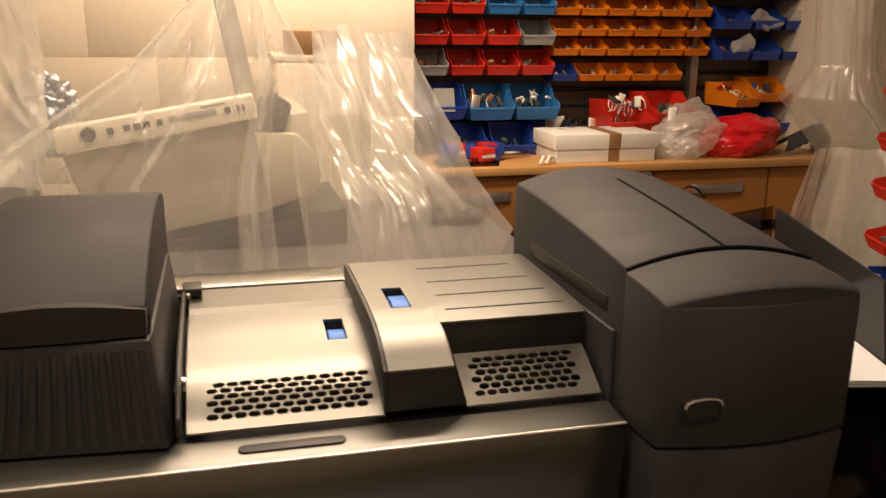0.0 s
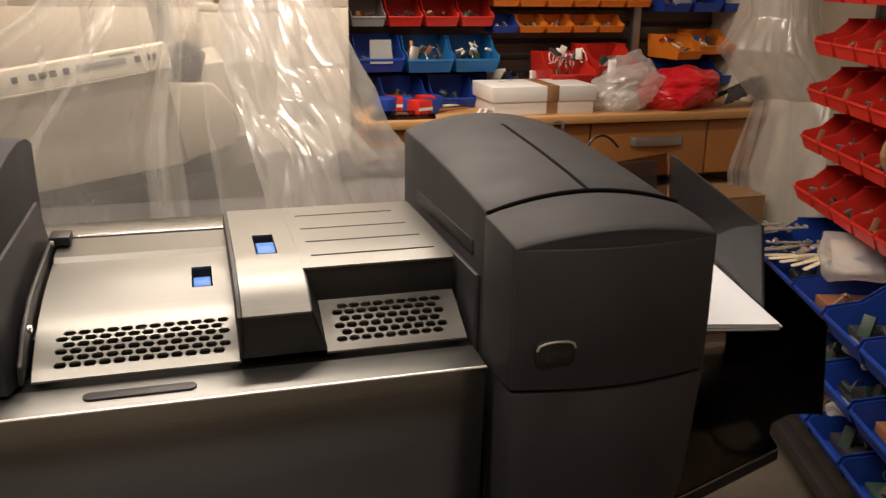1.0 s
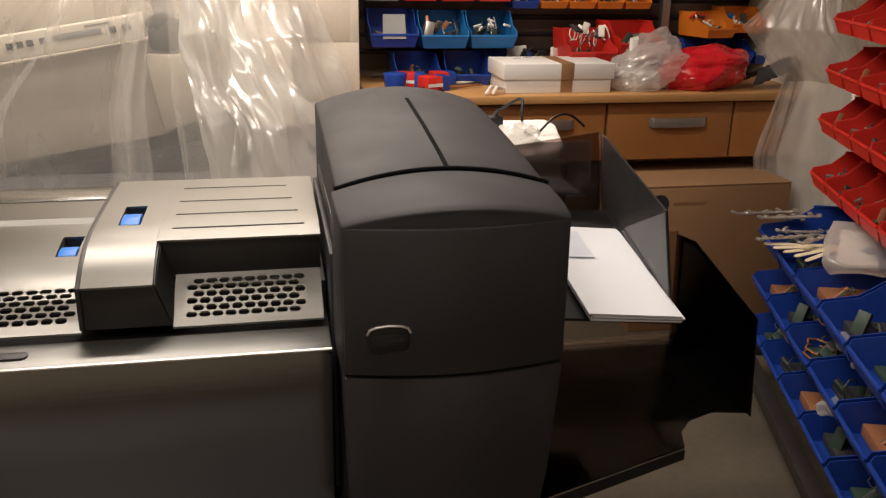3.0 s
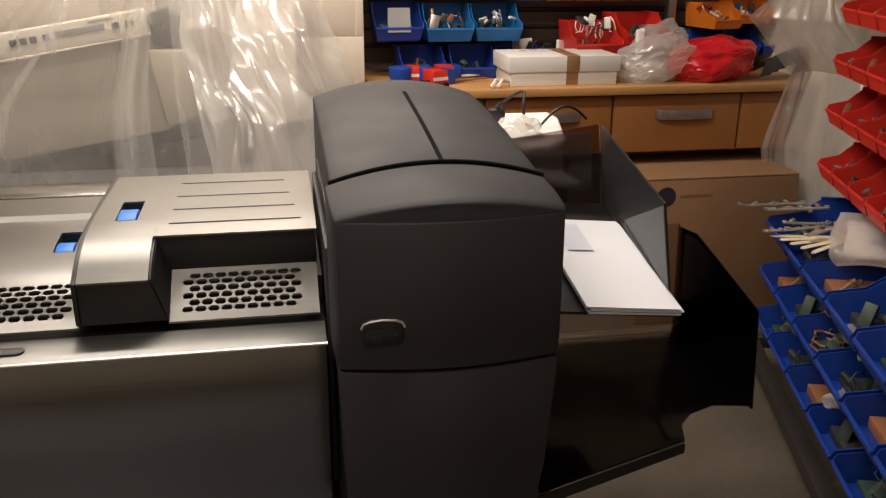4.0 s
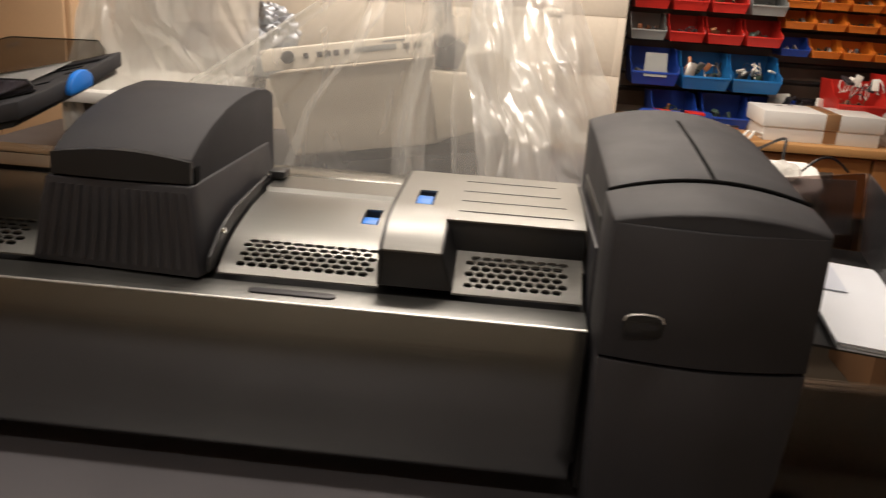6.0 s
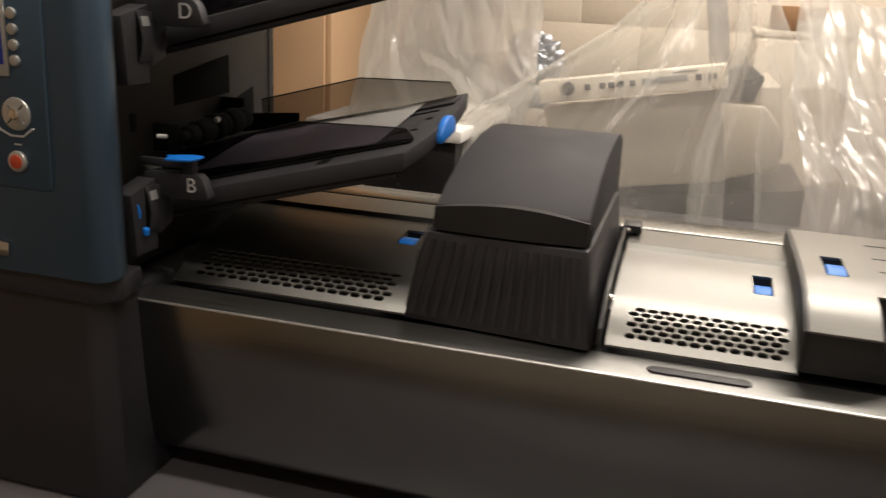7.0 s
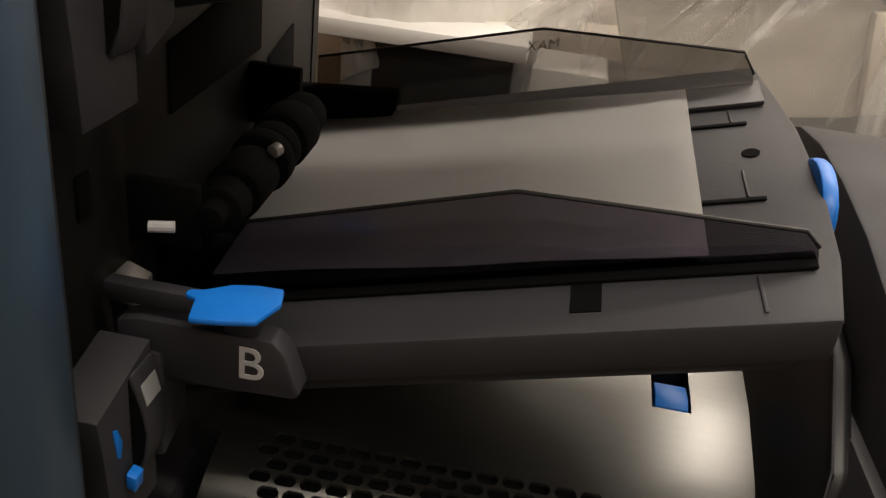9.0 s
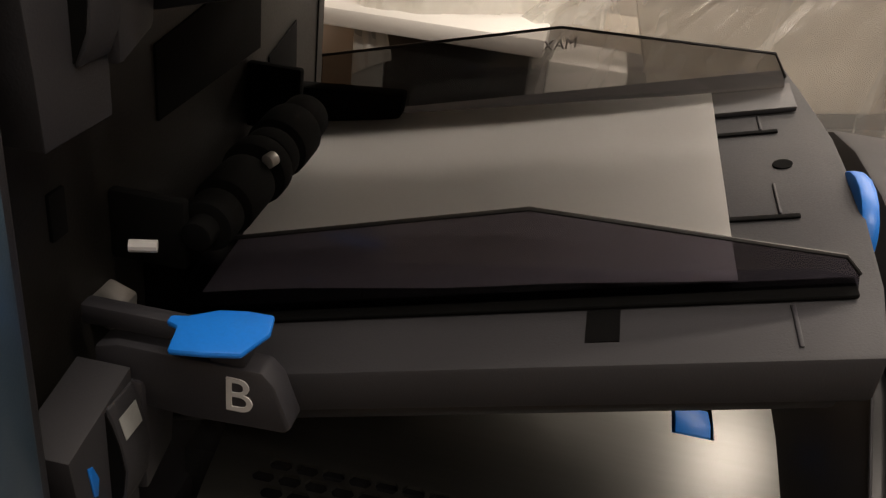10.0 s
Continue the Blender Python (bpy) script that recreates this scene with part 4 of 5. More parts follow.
part("catch_floor", sheet([(0.252, 0.00, 0.742), (0.484, 0.082, 0.742), (0.497, 0.12, 0.742), (0.525, 0.15, 0.742), (0.57, 0.168, 0.742), (0.638, 0.172, 0.732), (0.62, 0.42, 0.752), (0.252, 0.42, 0.752)], 0.004), SMOKE, stack, "smoked catch tray floor")
part("catch_lip", sheet([(0.252, -0.004, 0.741), (0.484, 0.079, 0.741), (0.484, 0.079, 0.726), (0.252, -0.004, 0.726)], 0.003), BLACK, stack, "dark front lip")
part("catch_side", sheet([(0.638, 0.171, 0.728), (0.644, 0.198, 0.876), (0.613, 0.352, 0.949), (0.615, 0.42, 0.94), (0.622, 0.42, 0.752)], 0.003), SMOKE_DEEP, stack, "smoked side sheet")
part("catch_back", sheet([(0.615, 0.422, 0.945), (0.622, 0.425, 0.752), (0.252, 0.425, 0.752), (0.252, 0.425, 0.93)], 0.003), SMOKE, stack, "smoked back sheet")
# added sheet: the bluish reflection in the guard, built as a film
part("guard_reflection", sheet([(0.325, 0.437, 1.008), (0.458, 0.437, 1.012), (0.452, 0.437, 1.104), (0.318, 0.437, 1.098)], 0.0015), REFLECTION_FILM, stack, "added grey film standing for a reflection in the rear guard")
part("hanger", box(0.2525, 0.258, 0.10, 0.40, 0.75, 0.99, 0.001), BLACK, stack, "black hanger plate")
for k in range(3):
    dz = 0.0042 * k
    sx = 0.003 * math.sin(k * 2.1)
    top_envelope = solo("envelope", sheet([(0.331 + sx, 0.080, 0.9455 + dz), (0.461 + sx, 0.086 - 0.002 * k, 0.9315 + dz), (0.457 + sx, 0.312, 0.980 + dz), (0.325 + sx, 0.306, 0.9935 + dz)], 0.0022), ENVELOPE, "white window envelope lying on the stacker shelf", "envelope", "stacked envelopes")
part_z = 0.0042 * 2 + 0.0027
part("address_window", sheet([(0.347, 0.215, 0.9732 + part_z), (0.385, 0.217, 0.9697 + part_z), (0.383, 0.290, 0.9849 + part_z), (0.345, 0.288, 0.9885 + part_z)], 0.0004), GLASSINE, top_envelope, "bluish glassine address window")


# ---- the bench along the back wall ----
bench = thing("workbench", 1.2, 2.45, 0, "beech workbench with a row of drawers", "workbench")
part("worktop", box(0.285, 2.3, 2.17, 2.775, 0.868, 0.90, 0.006), WOOD, bench, "beech-veneer worktop")
part("carcass", join(box(0.29, 2.28, 2.24, 2.77, 0.632, 0.867, 0.002), box(0.29, 0.33, 2.24, 2.77, 0, 0.632, 0.002), box(2.24, 2.28, 2.24, 2.77, 0, 0.632, 0.002), box(0.9, 0.94, 2.3, 2.77, 0, 0.632, 0.002)), WOOD_FRONT, bench)
for a, b in ((0.30, 0.69), (0.70, 1.19), (1.20, 1.715), (1.725, 2.27)):
    d = part("drawer_front", box(a, b, 2.215, 2.2395, 0.640, 0.858, 0.003), WOOD_FRONT, bench, "beech drawer front")
    c = (a + b) / 2 + (0.03 if a > 1.1 else 0)
    hx = [(c - 0.12, 2.214), (c - 0.105, 2.196), (c - 0.05, 2.188), (c, 2.186), (c + 0.05, 2.188), (c + 0.105, 2.196), (c + 0.12, 2.214), (c + 0.108, 2.214), (c + 0.096, 2.205), (c, 2.195), (c - 0.096, 2.205), (c - 0.108, 2.214)]
    part("handle", prism(hx, "z", 0.766, 0.803, 0.003), GALV, d, "bowed satin metal handle")


def storage_bin(mat, w, d, h, seed, name="storage_bin", label="", group=""):
    """An open-fronted stacking bin, back at y = 0, front towards -y, with odd parts in it."""
    bm = bmesh.new()
    side = [(0.0, 0.0), (0.0, h), (-0.50 * d, h), (-0.72 * d, 0.62 * h), (-0.98 * d, 0.50 * h), (-1.0 * d, 0.36 * h), (-0.93 * d, 0.0)]
    t = 0.06 * w
    L = [bm.verts.new((-w / 2 + (t if z < 0.01 else 0), y, z)) for y, z in side]
    R = [bm.verts.new((w / 2 - (t if z < 0.01 else 0), y, z)) for y, z in side]
    bm.faces.new(L), bm.faces.new(R[::-1])
    bm.faces.new((L[0], R[0], R[6], L[6])), bm.faces.new((L[0], L[1], R[1], R[0])), bm.faces.new((L[6], R[6], R[5], L[5]))
    bmesh.ops.recalc_face_normals(bm, faces=bm.faces[:])
    bmesh.ops.solidify(bm, geom=bm.faces[:], thickness=-0.0028)
    rim = join(box(-w / 2 - 0.002, w / 2 + 0.002, -1.0 * d - 0.005, -1.0 * d + 0.003, 0.31 * h, 0.38 * h, 0.001), box(-w / 2 - 0.003, -w / 2 + 0.003, -0.53 * d, 0, h - 0.004, h + 0.003, 0.001), box(w / 2 - 0.003, w / 2 + 0.003, -0.53 * d, 0, h - 0.004, h + 0.003, 0.001))
    ob = solo(name, join(bm, rim), mat, label, "storage bin", group, smooth=30)
    rnd = random.Random(seed)
    bits = []
    for i in range(rnd.randint(5, 10)):
        m = Matrix.Translation((rnd.uniform(-0.33, 0.33) * w, rnd.uniform(-0.82, -0.25) * d, rnd.uniform(0.15, 0.42) * h)) @ Euler((rnd.uniform(0, 3), rnd.uniform(0, 3), rnd.uniform(0, 3))).to_matrix().to_4x4()
        k = rnd.random()
        s = w * rnd.uniform(0.07, 0.17)
        if k < 0.4:
            b = box(-s, s, -s * 0.5, s * 0.5, -s * 0.3, s * 0.3, 0.001)
        elif k < 0.75:
            b = rod((0, 0, -s), (0, 0, s), s * 0.35, n=10)
        else:
            b = tube([(s * math.cos(q * 0.9), s * math.sin(q * 0.9), s * 0.12 * q) for q in range(9)], s * 0.08, 5)
        b.transform(m)
        for f in b.faces:
            f.material_index = rnd.randrange(2)
        bits.append(b)
    bits.append(box(-w * 0.40, w * 0.40, -d * 0.84, -0.01, 0.004, h * rnd.uniform(0.12, 0.26), 0.004))
    part("filling", join(*bits), rnd.sample(JUNK[:2] + JUNK[3:5], 2), ob, "loose small spare parts", smooth=30)
    return ob


protos = {}


def bins(mat, w, d, h, places, word, group):
    """Bins of one kind at (x, y, z, turn): built in four fillings, then copied."""
    for i, (x, y, z, turn) in enumerate(places):
        key = (mat.name, w, d, i % 4)
        if key not in protos:
            ob = storage_bin(mat, w, d, h, len(protos) + 3, label=word + " plastic storage bin holding loose spare parts", group=group)
            ob.matrix_world = pose(x, y, z, 0, 0, turn)
            protos[key] = ob
        else:
            tagged(copy_thing(protos[key], pose(x, y, z, 0, 0, turn)), group=group)


# louvred bin rack on the back wall
rack = thing("bin_rack", 1.3, 2.75, 1.1, "dark louvred steel bin rack on the wall", "rack")
part("rack_panel", box(0.28, 2.45, 2.745, 2.772, 0.93, 1.75, 0.002), RACK_PANEL, rack, "dark louvred panel")
for i in range(11):
    z = 0.99 + 0.07 * i
    part("louvre", prism([(2.745, z), (2.736, z + 0.012), (2.736, z + 0.016), (2.745, z + 0.022)], "x", 0.3, 2.43, 0.0008), RACK, rack)
for x in (0.285, 1.625, 2.43):
    part("upright", box(x - 0.018, x + 0.018, 2.70, 2.7445, 0.92, 1.75, 0.003), GALV, rack, "grey steel upright")
BY = 2.735
G = "bins on the wall rack"
cols = [0.385 + 0.150 * k for k in range(4)]
bins(RED_BIN, 0.133, 0.17, 0.095, [(cols[k], BY, z, 0) for z, ks in ((1.215, (1, 2, 3)), (1.335, (0, 1, 2)), (1.455, (0, 1)), (1.575, (0, 1, 2))) for k in ks], "red", G)
bins(GREY_BIN, 0.133, 0.17, 0.095, [(cols[0], BY, 1.215, 0), (cols[3], BY, 1.335, 0)], "grey", G)
bins(SKY_BIN, 0.133, 0.17, 0.095, [(cols[2], BY, 1.455, 0), (cols[3], BY, 1.455, 0), (cols[3], BY, 1.575, 0)], "light blue", G)
oc = [0.970 + 0.1215 * k for k in range(6)]
bins(ORANGE_BIN, 0.109, 0.13, 0.066, [(oc[k], BY, z, 0) for z, ks in ((1.187, (1, 2, 3, 4)), (1.292, range(6)), (1.372, range(6)), (1.455, range(6)), (1.54, range(6))) for k in ks], "orange", G)
bins(BLUE_BIN, 0.109, 0.13, 0.066, [(oc[0], BY, 1.187, 0)], "dark blue", G)
bins(BLUE_BIN, 0.182, 0.24, 0.13, [(0.42, BY, 1.045, 0)], "blue", G)
bins(SKY_BIN, 0.182, 0.24, 0.13, [(0.62, BY, 1.04, 0), (0.815, BY, 1.04, 0)], "blue", G)
bc = [1.73 + 0.150 * k for k in range(5)]
bins(BLUE_BIN, 0.133, 0.19, 0.09, [(x, BY, z, 0) for z in (1.275, 1.405, 1.53) for x in bc], "dark blue", G)
bins(ORANGE_BIN, 0.142, 0.20, 0.095, [(1.76, 2.72, 1.075, 12), (1.925, BY, 1.095, 0), (2.08, BY, 1.095, 0)], "orange", G)
bins(BLUE_BIN, 0.133, 0.19, 0.09, [(2.24, BY, 1.095, 0), (1.75, BY, 0.965, 0), (1.9, BY, 0.965, 0), (2.05, BY, 0.965, 0)], "dark blue", G)
# bins standing on the worktop
G = "bins on the worktop"
bins(BLUE_BIN, 0.17, 0.22, 0.11, [(0.50, 2.66, 0.901, 4), (0.72, 2.67, 0.901, -3), (0.90, 2.68, 0.901, 2), (1.43, 2.70, 0.901, 0)], "dark blue", G)
bins(RED_BIN, 0.19, 0.24, 0.12, [(1.205, 2.66, 0.985, 0), (1.40, 2.69, 1.015, 5)], "red", G)
bins(GREY_BIN, 0.19, 0.24, 0.08, [(1.205, 2.70, 0.901, 0)], "dark grey", G)

# things lying in the large blue bins and round them
solo("label_card", sheet([(0.375, 2.492, 1.075), (0.465, 2.492, 1.075), (0.462, 2.515, 1.165), (0.378, 2.515, 1.165)], 0.002), GREY_BIN, "pale label card in a blue bin", "card")
rnd = random.Random(4)


def heap(name, x, y, z, r, mats, label, count=9):
    bits = []
    for i in range(count):
        s = r * rnd.uniform(0.25, 0.5)
        m = Matrix.Translation((x + rnd.uniform(-1, 1) * r, y + rnd.uniform(-0.6, 0.6) * r, z + rnd.uniform(0.1, 0.9) * r)) @ Euler((rnd.uniform(0, 3), rnd.uniform(0, 3), rnd.uniform(0, 3))).to_matrix().to_4x4()
        k = rnd.random()
        b = box(-s, s, -s * 0.6, s * 0.6, -s * 0.2, s * 0.2, 0.003) if k < 0.45 else rod((0, 0, -s), (0, 0, s), s * 0.3, n=12, bevel=0.002) if k < 0.7 else tube([(s * math.cos(q), s * math.sin(q), s * 0.1 * q) for q in range(10)], s * 0.09, 6)
        b.transform(m)
        for f in b.faces:
            f.material_index = i % len(mats)
        bits.append(b)
    return solo(name, join(*bits), mats, label, "spare parts", "", "stuff", 30)


heap("cable_parts", 0.62, 2.60, 1.085, 0.065, [JUNK[3], JUNK[0], JUNK[1]], "brown and black cable ends heaped in a blue bin")
heap("white_connectors", 0.82, 2.60, 1.085, 0.065, [JUNK[2], JUNK[0], JUNK[2]], "white connectors heaped in a blue bin")
heap("black_parts", 1.03, 2.62, 0.93, 0.085, [JUNK[0], JUNK[0], JUNK[2]], "black moulded parts heaped on the bench", 16)
heap("red_bin_parts", 1.21, 2.56, 1.05, 0.07, [JUNK[2], JUNK[0], JUNK[2]], "white wrapped parts heaped in a red bin", 10)
heap("dark_clutter", 1.52, 2.6, 0.93, 0.09, [JUNK[0], JUNK[4], JUNK[1]], "dark odd parts heaped on the bench", 14)
heap("orange_bin_parts", 1.745, 2.60, 1.115, 0.05, [RED_BIN, JUNK[2], JUNK[0]], "pale and red parts in an orange bin", 9)
heap("bin_parts", 1.93, 2.62, 1.12, 0.045, [SKY_BIN, JUNK[0], JUNK[2]], "blue and dark parts in an orange bin", 8)
for x, z, r in ((1.86, 1.44, 30), (1.76, 1.33, -20), (2.05, 1.43, 60)):
    bm = box(-0.055, 0.055, -0.012, 0.012, -0.03, 0.03, 0.006, pose(x, 2.56, z, 0, r, 0), 3)
    bmesh.ops.subdivide_edges(bm, edges=bm.edges[:], cuts=2, use_grid_fill=True)
    solo("part_packet", crumple(bm, 0.03, 24), BAG, "clear packet sticking out of a dark blue bin", "packet", "packets in bins")

# white carton with brown tape
carton = thing("white_carton", 1.0, 2.34, 0.9, "white lidded cardboard carton closed with brown tape", "box")
part("carton_base", box(0.795, 1.205, 2.226, 2.46, 0.9005, 0.955, 0.002), WHITE_CARD, carton)
part("carton_lid", box(0.785, 1.215, 2.219, 2.468, 0.951, 1.009, 0.003), WHITE_CARD, carton, "white lid")
part("tape_band", join(box(1.005, 1.055, 2.2178, 2.4692, 0.953, 1.0102, 0.0005), box(1.007, 1.053, 2.2248, 2.226, 0.903, 0.953, 0)), TAPE, carton, "brown parcel tape")
for x, y in ((0.87, 2.40), (0.92, 2.43)):
    part("lid_slot", box(x, x + 0.03, y, y + 0.01, 1.0088, 1.0096, 0), JUNK[0], carton, "small dark cut-out")
for k in range(2):
    solo("cable_tie_strip", tube([(0.80 - 0.02 * k, 2.25, 0.915), (0.755 - 0.02 * k, 2.20 + 0.01 * k, 0.93), (0.735 - 0.025 * k, 2.185, 0.906)], 0.006), WHITE_CARD, "white plastic strip lying by the carton", "strip", "white strips")


def bag(name, centre, size, mat, seed, label, rough=0.35):
    bm = bmesh.new()
    bmesh.ops.create_icosphere(bm, subdivisions=5, radius=1)
    for v in bm.verts:
        d = v.co.copy()
        n1, n2 = noise.noise(d * 2.1 + Vector((seed, 0, 0))), noise.noise(d * 5.5 + Vector((0, seed, 0)))
        n3 = noise.noise(d * 11 + Vector((seed, seed, 0)))
        r = 1 + rough * n1 + 0.5 * rough * (0.3 - abs(n2)) + 0.3 * rough * (0.25 - abs(n3))
        p = Vector((d.x * size[0] + 0.45 * d.z * size[2], d.y * size[1], d.z * size[2])) * r
        p.z = max(p.z, -size[2] * 0.72)
        v.co = p + Vector(centre)
    z = min(v.co.z for v in bm.verts)
    for v in bm.verts:
        v.co.z += 0.9008 - z
    return solo(name, bm, mat, label, "bag")


bag("clear_bag", (1.375, 2.30, 1.0), (0.155, 0.10, 0.10), BAG, 3.1, "crumpled clear plastic bag on the bench", 0.22)
solo("bag_filling", crumple(box(1.28, 1.43, 2.26, 2.34, 0.91, 0.97, 0.02, segments=3), 0.012, 30), WHITE_CARD, "pale parts inside the clear plastic bag", "parts")
bag("clear_bag", (1.45, 2.48, 1.0), (0.13, 0.08, 0.12), BAG, 8.3, "tall clear plastic bag behind the carton", 0.22)
solo("white_packet", crumple(box(1.33, 1.37, 2.36, 2.38, 0.901, 1.09, 0.008, segments=3), 0.01, 30), WHITE_CARD, "white paper packet leaning among the bags", "packet")
bag("red_bag", (1.62, 2.31, 1.0), (0.180, 0.12, 0.095), RED_FILM, 5.7, "crumpled shiny red plastic bag", 0.16)
for k in range(5):
    pts = [(1.80 + 0.03 * k + 0.05 * math.sin(i * 0.5), 2.24 + 0.035 * i * 0.6, 0.915 + 0.012 * k + 0.05 * math.sin(math.pi * i / 6)) for i in range(7)]
    solo("plastic_comb", loft([[(x, y, z), (x + 0.045, y, z + 0.008), (x + 0.045, y, z + 0.012), (x, y, z + 0.004)] for x, y, z in pts]), JUNK[0], "curved dark grey plastic comb strip", "spare part", "grey strips")
# small packs and tubs
for x, y, z, r, w in ((0.545, 2.33, 0.9005, 25, 0.10), (0.47, 2.43, 0.9005, -12, 0.11), (0.60, 2.45, 0.9005, 8, 0.09)):
    p = thing("battery_pack", x, y, z, "small red and blue cardboard pack", "box", "small packs")
    m = pose(x, y, z, 0, 0, r)
    part("pack_body", box(-w / 2, w / 6, -0.035, 0.035, 0, 0.055, 0.002, m), RED_BIN, p)
    part("pack_end", box(w / 6 + 0.0002, w / 2, -0.035, 0.035, 0, 0.055, 0.002, m), BLUE_BIN, p, "blue end")
    part("pack_stripe", box(-w / 2, w / 6, -0.036, -0.0352, 0.018, 0.03, 0, m), WHITE_CARD, p, "pale stripe")
solo("round_tub", join(rod((0.40, 2.34, 0.901), (0.40, 2.34, 0.965), 0.038, 0.044, 24, 0.003)), BLUE_BIN, "dark blue round plastic tub", "tub")
solo("clear_tray", join(box(0.33, 0.56, 2.205, 2.30, 0.9005, 0.904, 0.001), box(0.33, 0.56, 2.205, 2.208, 0.904, 0.92, 0.001), box(0.33, 0.56, 2.297, 2.30, 0.904, 0.92, 0.001), box(0.33, 0.333, 2.208, 2.297, 0.904, 0.92, 0.001), box(0.557, 0.56, 2.208, 2.297, 0.904, 0.92, 0.001)), SMOKE_LIGHT, "shallow clear plastic tray", "tray")
for i, (c, a) in enumerate(((JUNK[3], 20), (JUNK[0], 35), (JUNK[5], 8))):
    m = pose(0.66 + 0.03 * i, 2.36 + 0.05 * i, 0.911, 0, 90, a)
    b = rod((0, 0, -0.09), (0, 0, 0.09), 0.007, 0.004, 10, 0.001)
    b.transform(m)
    solo("hand_tool", b, c, "small hand tool lying on the bench", "tool", "hand tools")

# cardboard box under the bench
cbox = thing("cardboard_box", 1.56, 2.2, 0, "large brown corrugated cardboard box on the floor", "box")
part("box_body", box(1.262, 1.88, 2.005, 2.42, 0.0005, 0.578, 0.004), CARD, cbox)
part("box_flap", sheet([(1.262, 2.006, 0.580), (1.88, 2.006, 0.580), (1.872, 2.21, 0.588), (1.268, 2.21, 0.590)], 0.004), CARD, cbox, "folded top flap")
part("box_flap", sheet([(1.262, 2.418, 0.580), (1.88, 2.418, 0.580), (1.872, 2.216, 0.586), (1.268, 2.216, 0.588)], 0.004), CARD, cbox, "folded top flap")
part("printed_disc", rod((1.345, 2.0048, 0.515), (1.345, 2.0035, 0.515), 0.038, n=28), JUNK[0], cbox, "dark printed disc")
part("printed_bar", box(1.40, 1.53, 2.0036, 2.0048, 0.509, 0.522, 0), TAPE, cbox, "faint printed line", smooth=0)
# small white network box and its lead behind the exit unit
# stand added under the white box, coloured dark for the gloom behind the stacker
solo("equipment_stand", box(0.30, 0.49, 0.64, 0.98, 0.0005, 1.018, 0.006), STAND, "added dark stand behind the machine", "stand")
router = thing("white_router", 0.45, 0.76, 1.02, "small white electronic box with a lead", "router")
part("router_case", prism([(0.352, 0.60), (0.462, 0.64), (0.50, 0.70), (0.548, 0.90), (0.545, 0.965), (0.36, 0.965)], "z", 1.019, 1.040, 0.008, segments=3), WHITE_CARD, router)
part("router_port", box(0.42, 0.46, 0.70, 0.74, 1.0402, 1.043, 0.001), GREY_BIN, router, "grey raised panel")
part("lead_plug", join(box(0.388, 0.420, 0.86, 0.89, 1.0405, 1.066, 0.005), rod((0.404, 0.872, 1.066), (0.412, 0.87, 1.080), 0.006, 0.003, 10)), BLACK, router, "black plug")
part("router_lead", tube([(0.412 + 0.006 * i + 0.018 * math.sin(i * 0.55), 0.87 - 0.009 * i, 1.078 + 0.034 * math.sin(i * 0.42) - 0.0015 * i) for i in range(12)], 0.0032), BLACK, router, "thin black looped lead")
part("router_lead", tube([(0.470 + 0.012 * i, 0.78 + 0.006 * i, 1.0445 + 0.034 * math.sin(i * 0.31)) for i in range(11)], 0.0026), BLACK, router, "thin black lead")
bm = bmesh.new()
bmesh.ops.create_icosphere(bm, subdivisions=3, radius=1)
bm.transform(pose(0.405, 0.70, 1.062) @ Matrix.Diagonal((0.042, 0.03, 0.018, 1)))
solo("small_clear_bag", crumple(bm, 0.012, 60), BAG, "small clear plastic bag lying on the white box", "bag")

# ---- rolling bin trolley ----
ang = math.degrees(math.atan2(-0.31, -0.95))
along = Vector((-0.31, -0.95, 0)).normalized()
out = Vector((-0.95, 0.31, 0)).normalized()
turn = math.degrees(math.atan2(out.y, out.x)) + 90
trolley = thing("bin_trolley", 1.6, 1.0, 0, "black wheeled steel trolley hung with storage bins", "trolley")
base = Vector((1.80, 1.45, 0))


def slab(a0, a1, o0, o1, z0, z1, bevel=0.003):
    m = Matrix(((along.x, out.x, 0, base.x), (along.y, out.y, 0, base.y), (0, 0, 1, 0), (0, 0, 0, 1)))
    return box(a0, a1, o0, o1, z0, z1, bevel, m)


part("trolley_panel", slab(-0.05, 1.6, -0.03, -0.005, 0.12, 1.52), RACK, trolley, "black louvred panel")
for a in (-0.06, 0.75, 1.58):
    part("trolley_upright", slab(a, a + 0.035, -0.045, -0.002, 0.10, 1.55), RACK, trolley, "black upright")
part("trolley_base", join(slab(-0.08, 1.65, 0.30, 0.345, 0.09, 0.13), slab(-0.08, -0.03, -0.25, 0.345, 0.09, 0.129), slab(1.60, 1.65, -0.25, 0.345, 0.09, 0.129)), RACK, trolley, "black base frame")
for a in (-0.05, 1.6):
    for o in (0.31, -0.22):
        p = base + along * a + out * o
        w = part("castor", rod(p + along * 0.012 + Vector((0, 0, 0.034)), p - along * 0.012 + Vector((0, 0, 0.034)), 0.034, n=20, bevel=0.003), BLACK, trolley, "black rubber castor")
        part("castor_fork", box(p.x - 0.018, p.x + 0.018, p.y - 0.022, p.y + 0.022, 0.06, 0.0895, 0.003), GALV, w)
G = "bins on the trolley"
red, blue = [], []
for z in (1.345, 1.185, 1.035, 0.885, 0.715):
    for k in range(9):
        p = base + along * (0.07 + 0.152 * k)
        red.append((p.x, p.y, z, turn))
for z, n0 in ((0.505, 0), (0.34, 0), (0.185, 0)):
    for k in range(6):
        p = base + along * (0.10 + 0.225 * k)
        blue.append((p.x, p.y, z, turn))
bins(RED_BIN, 0.138, 0.20, 0.105, red, "red", G)
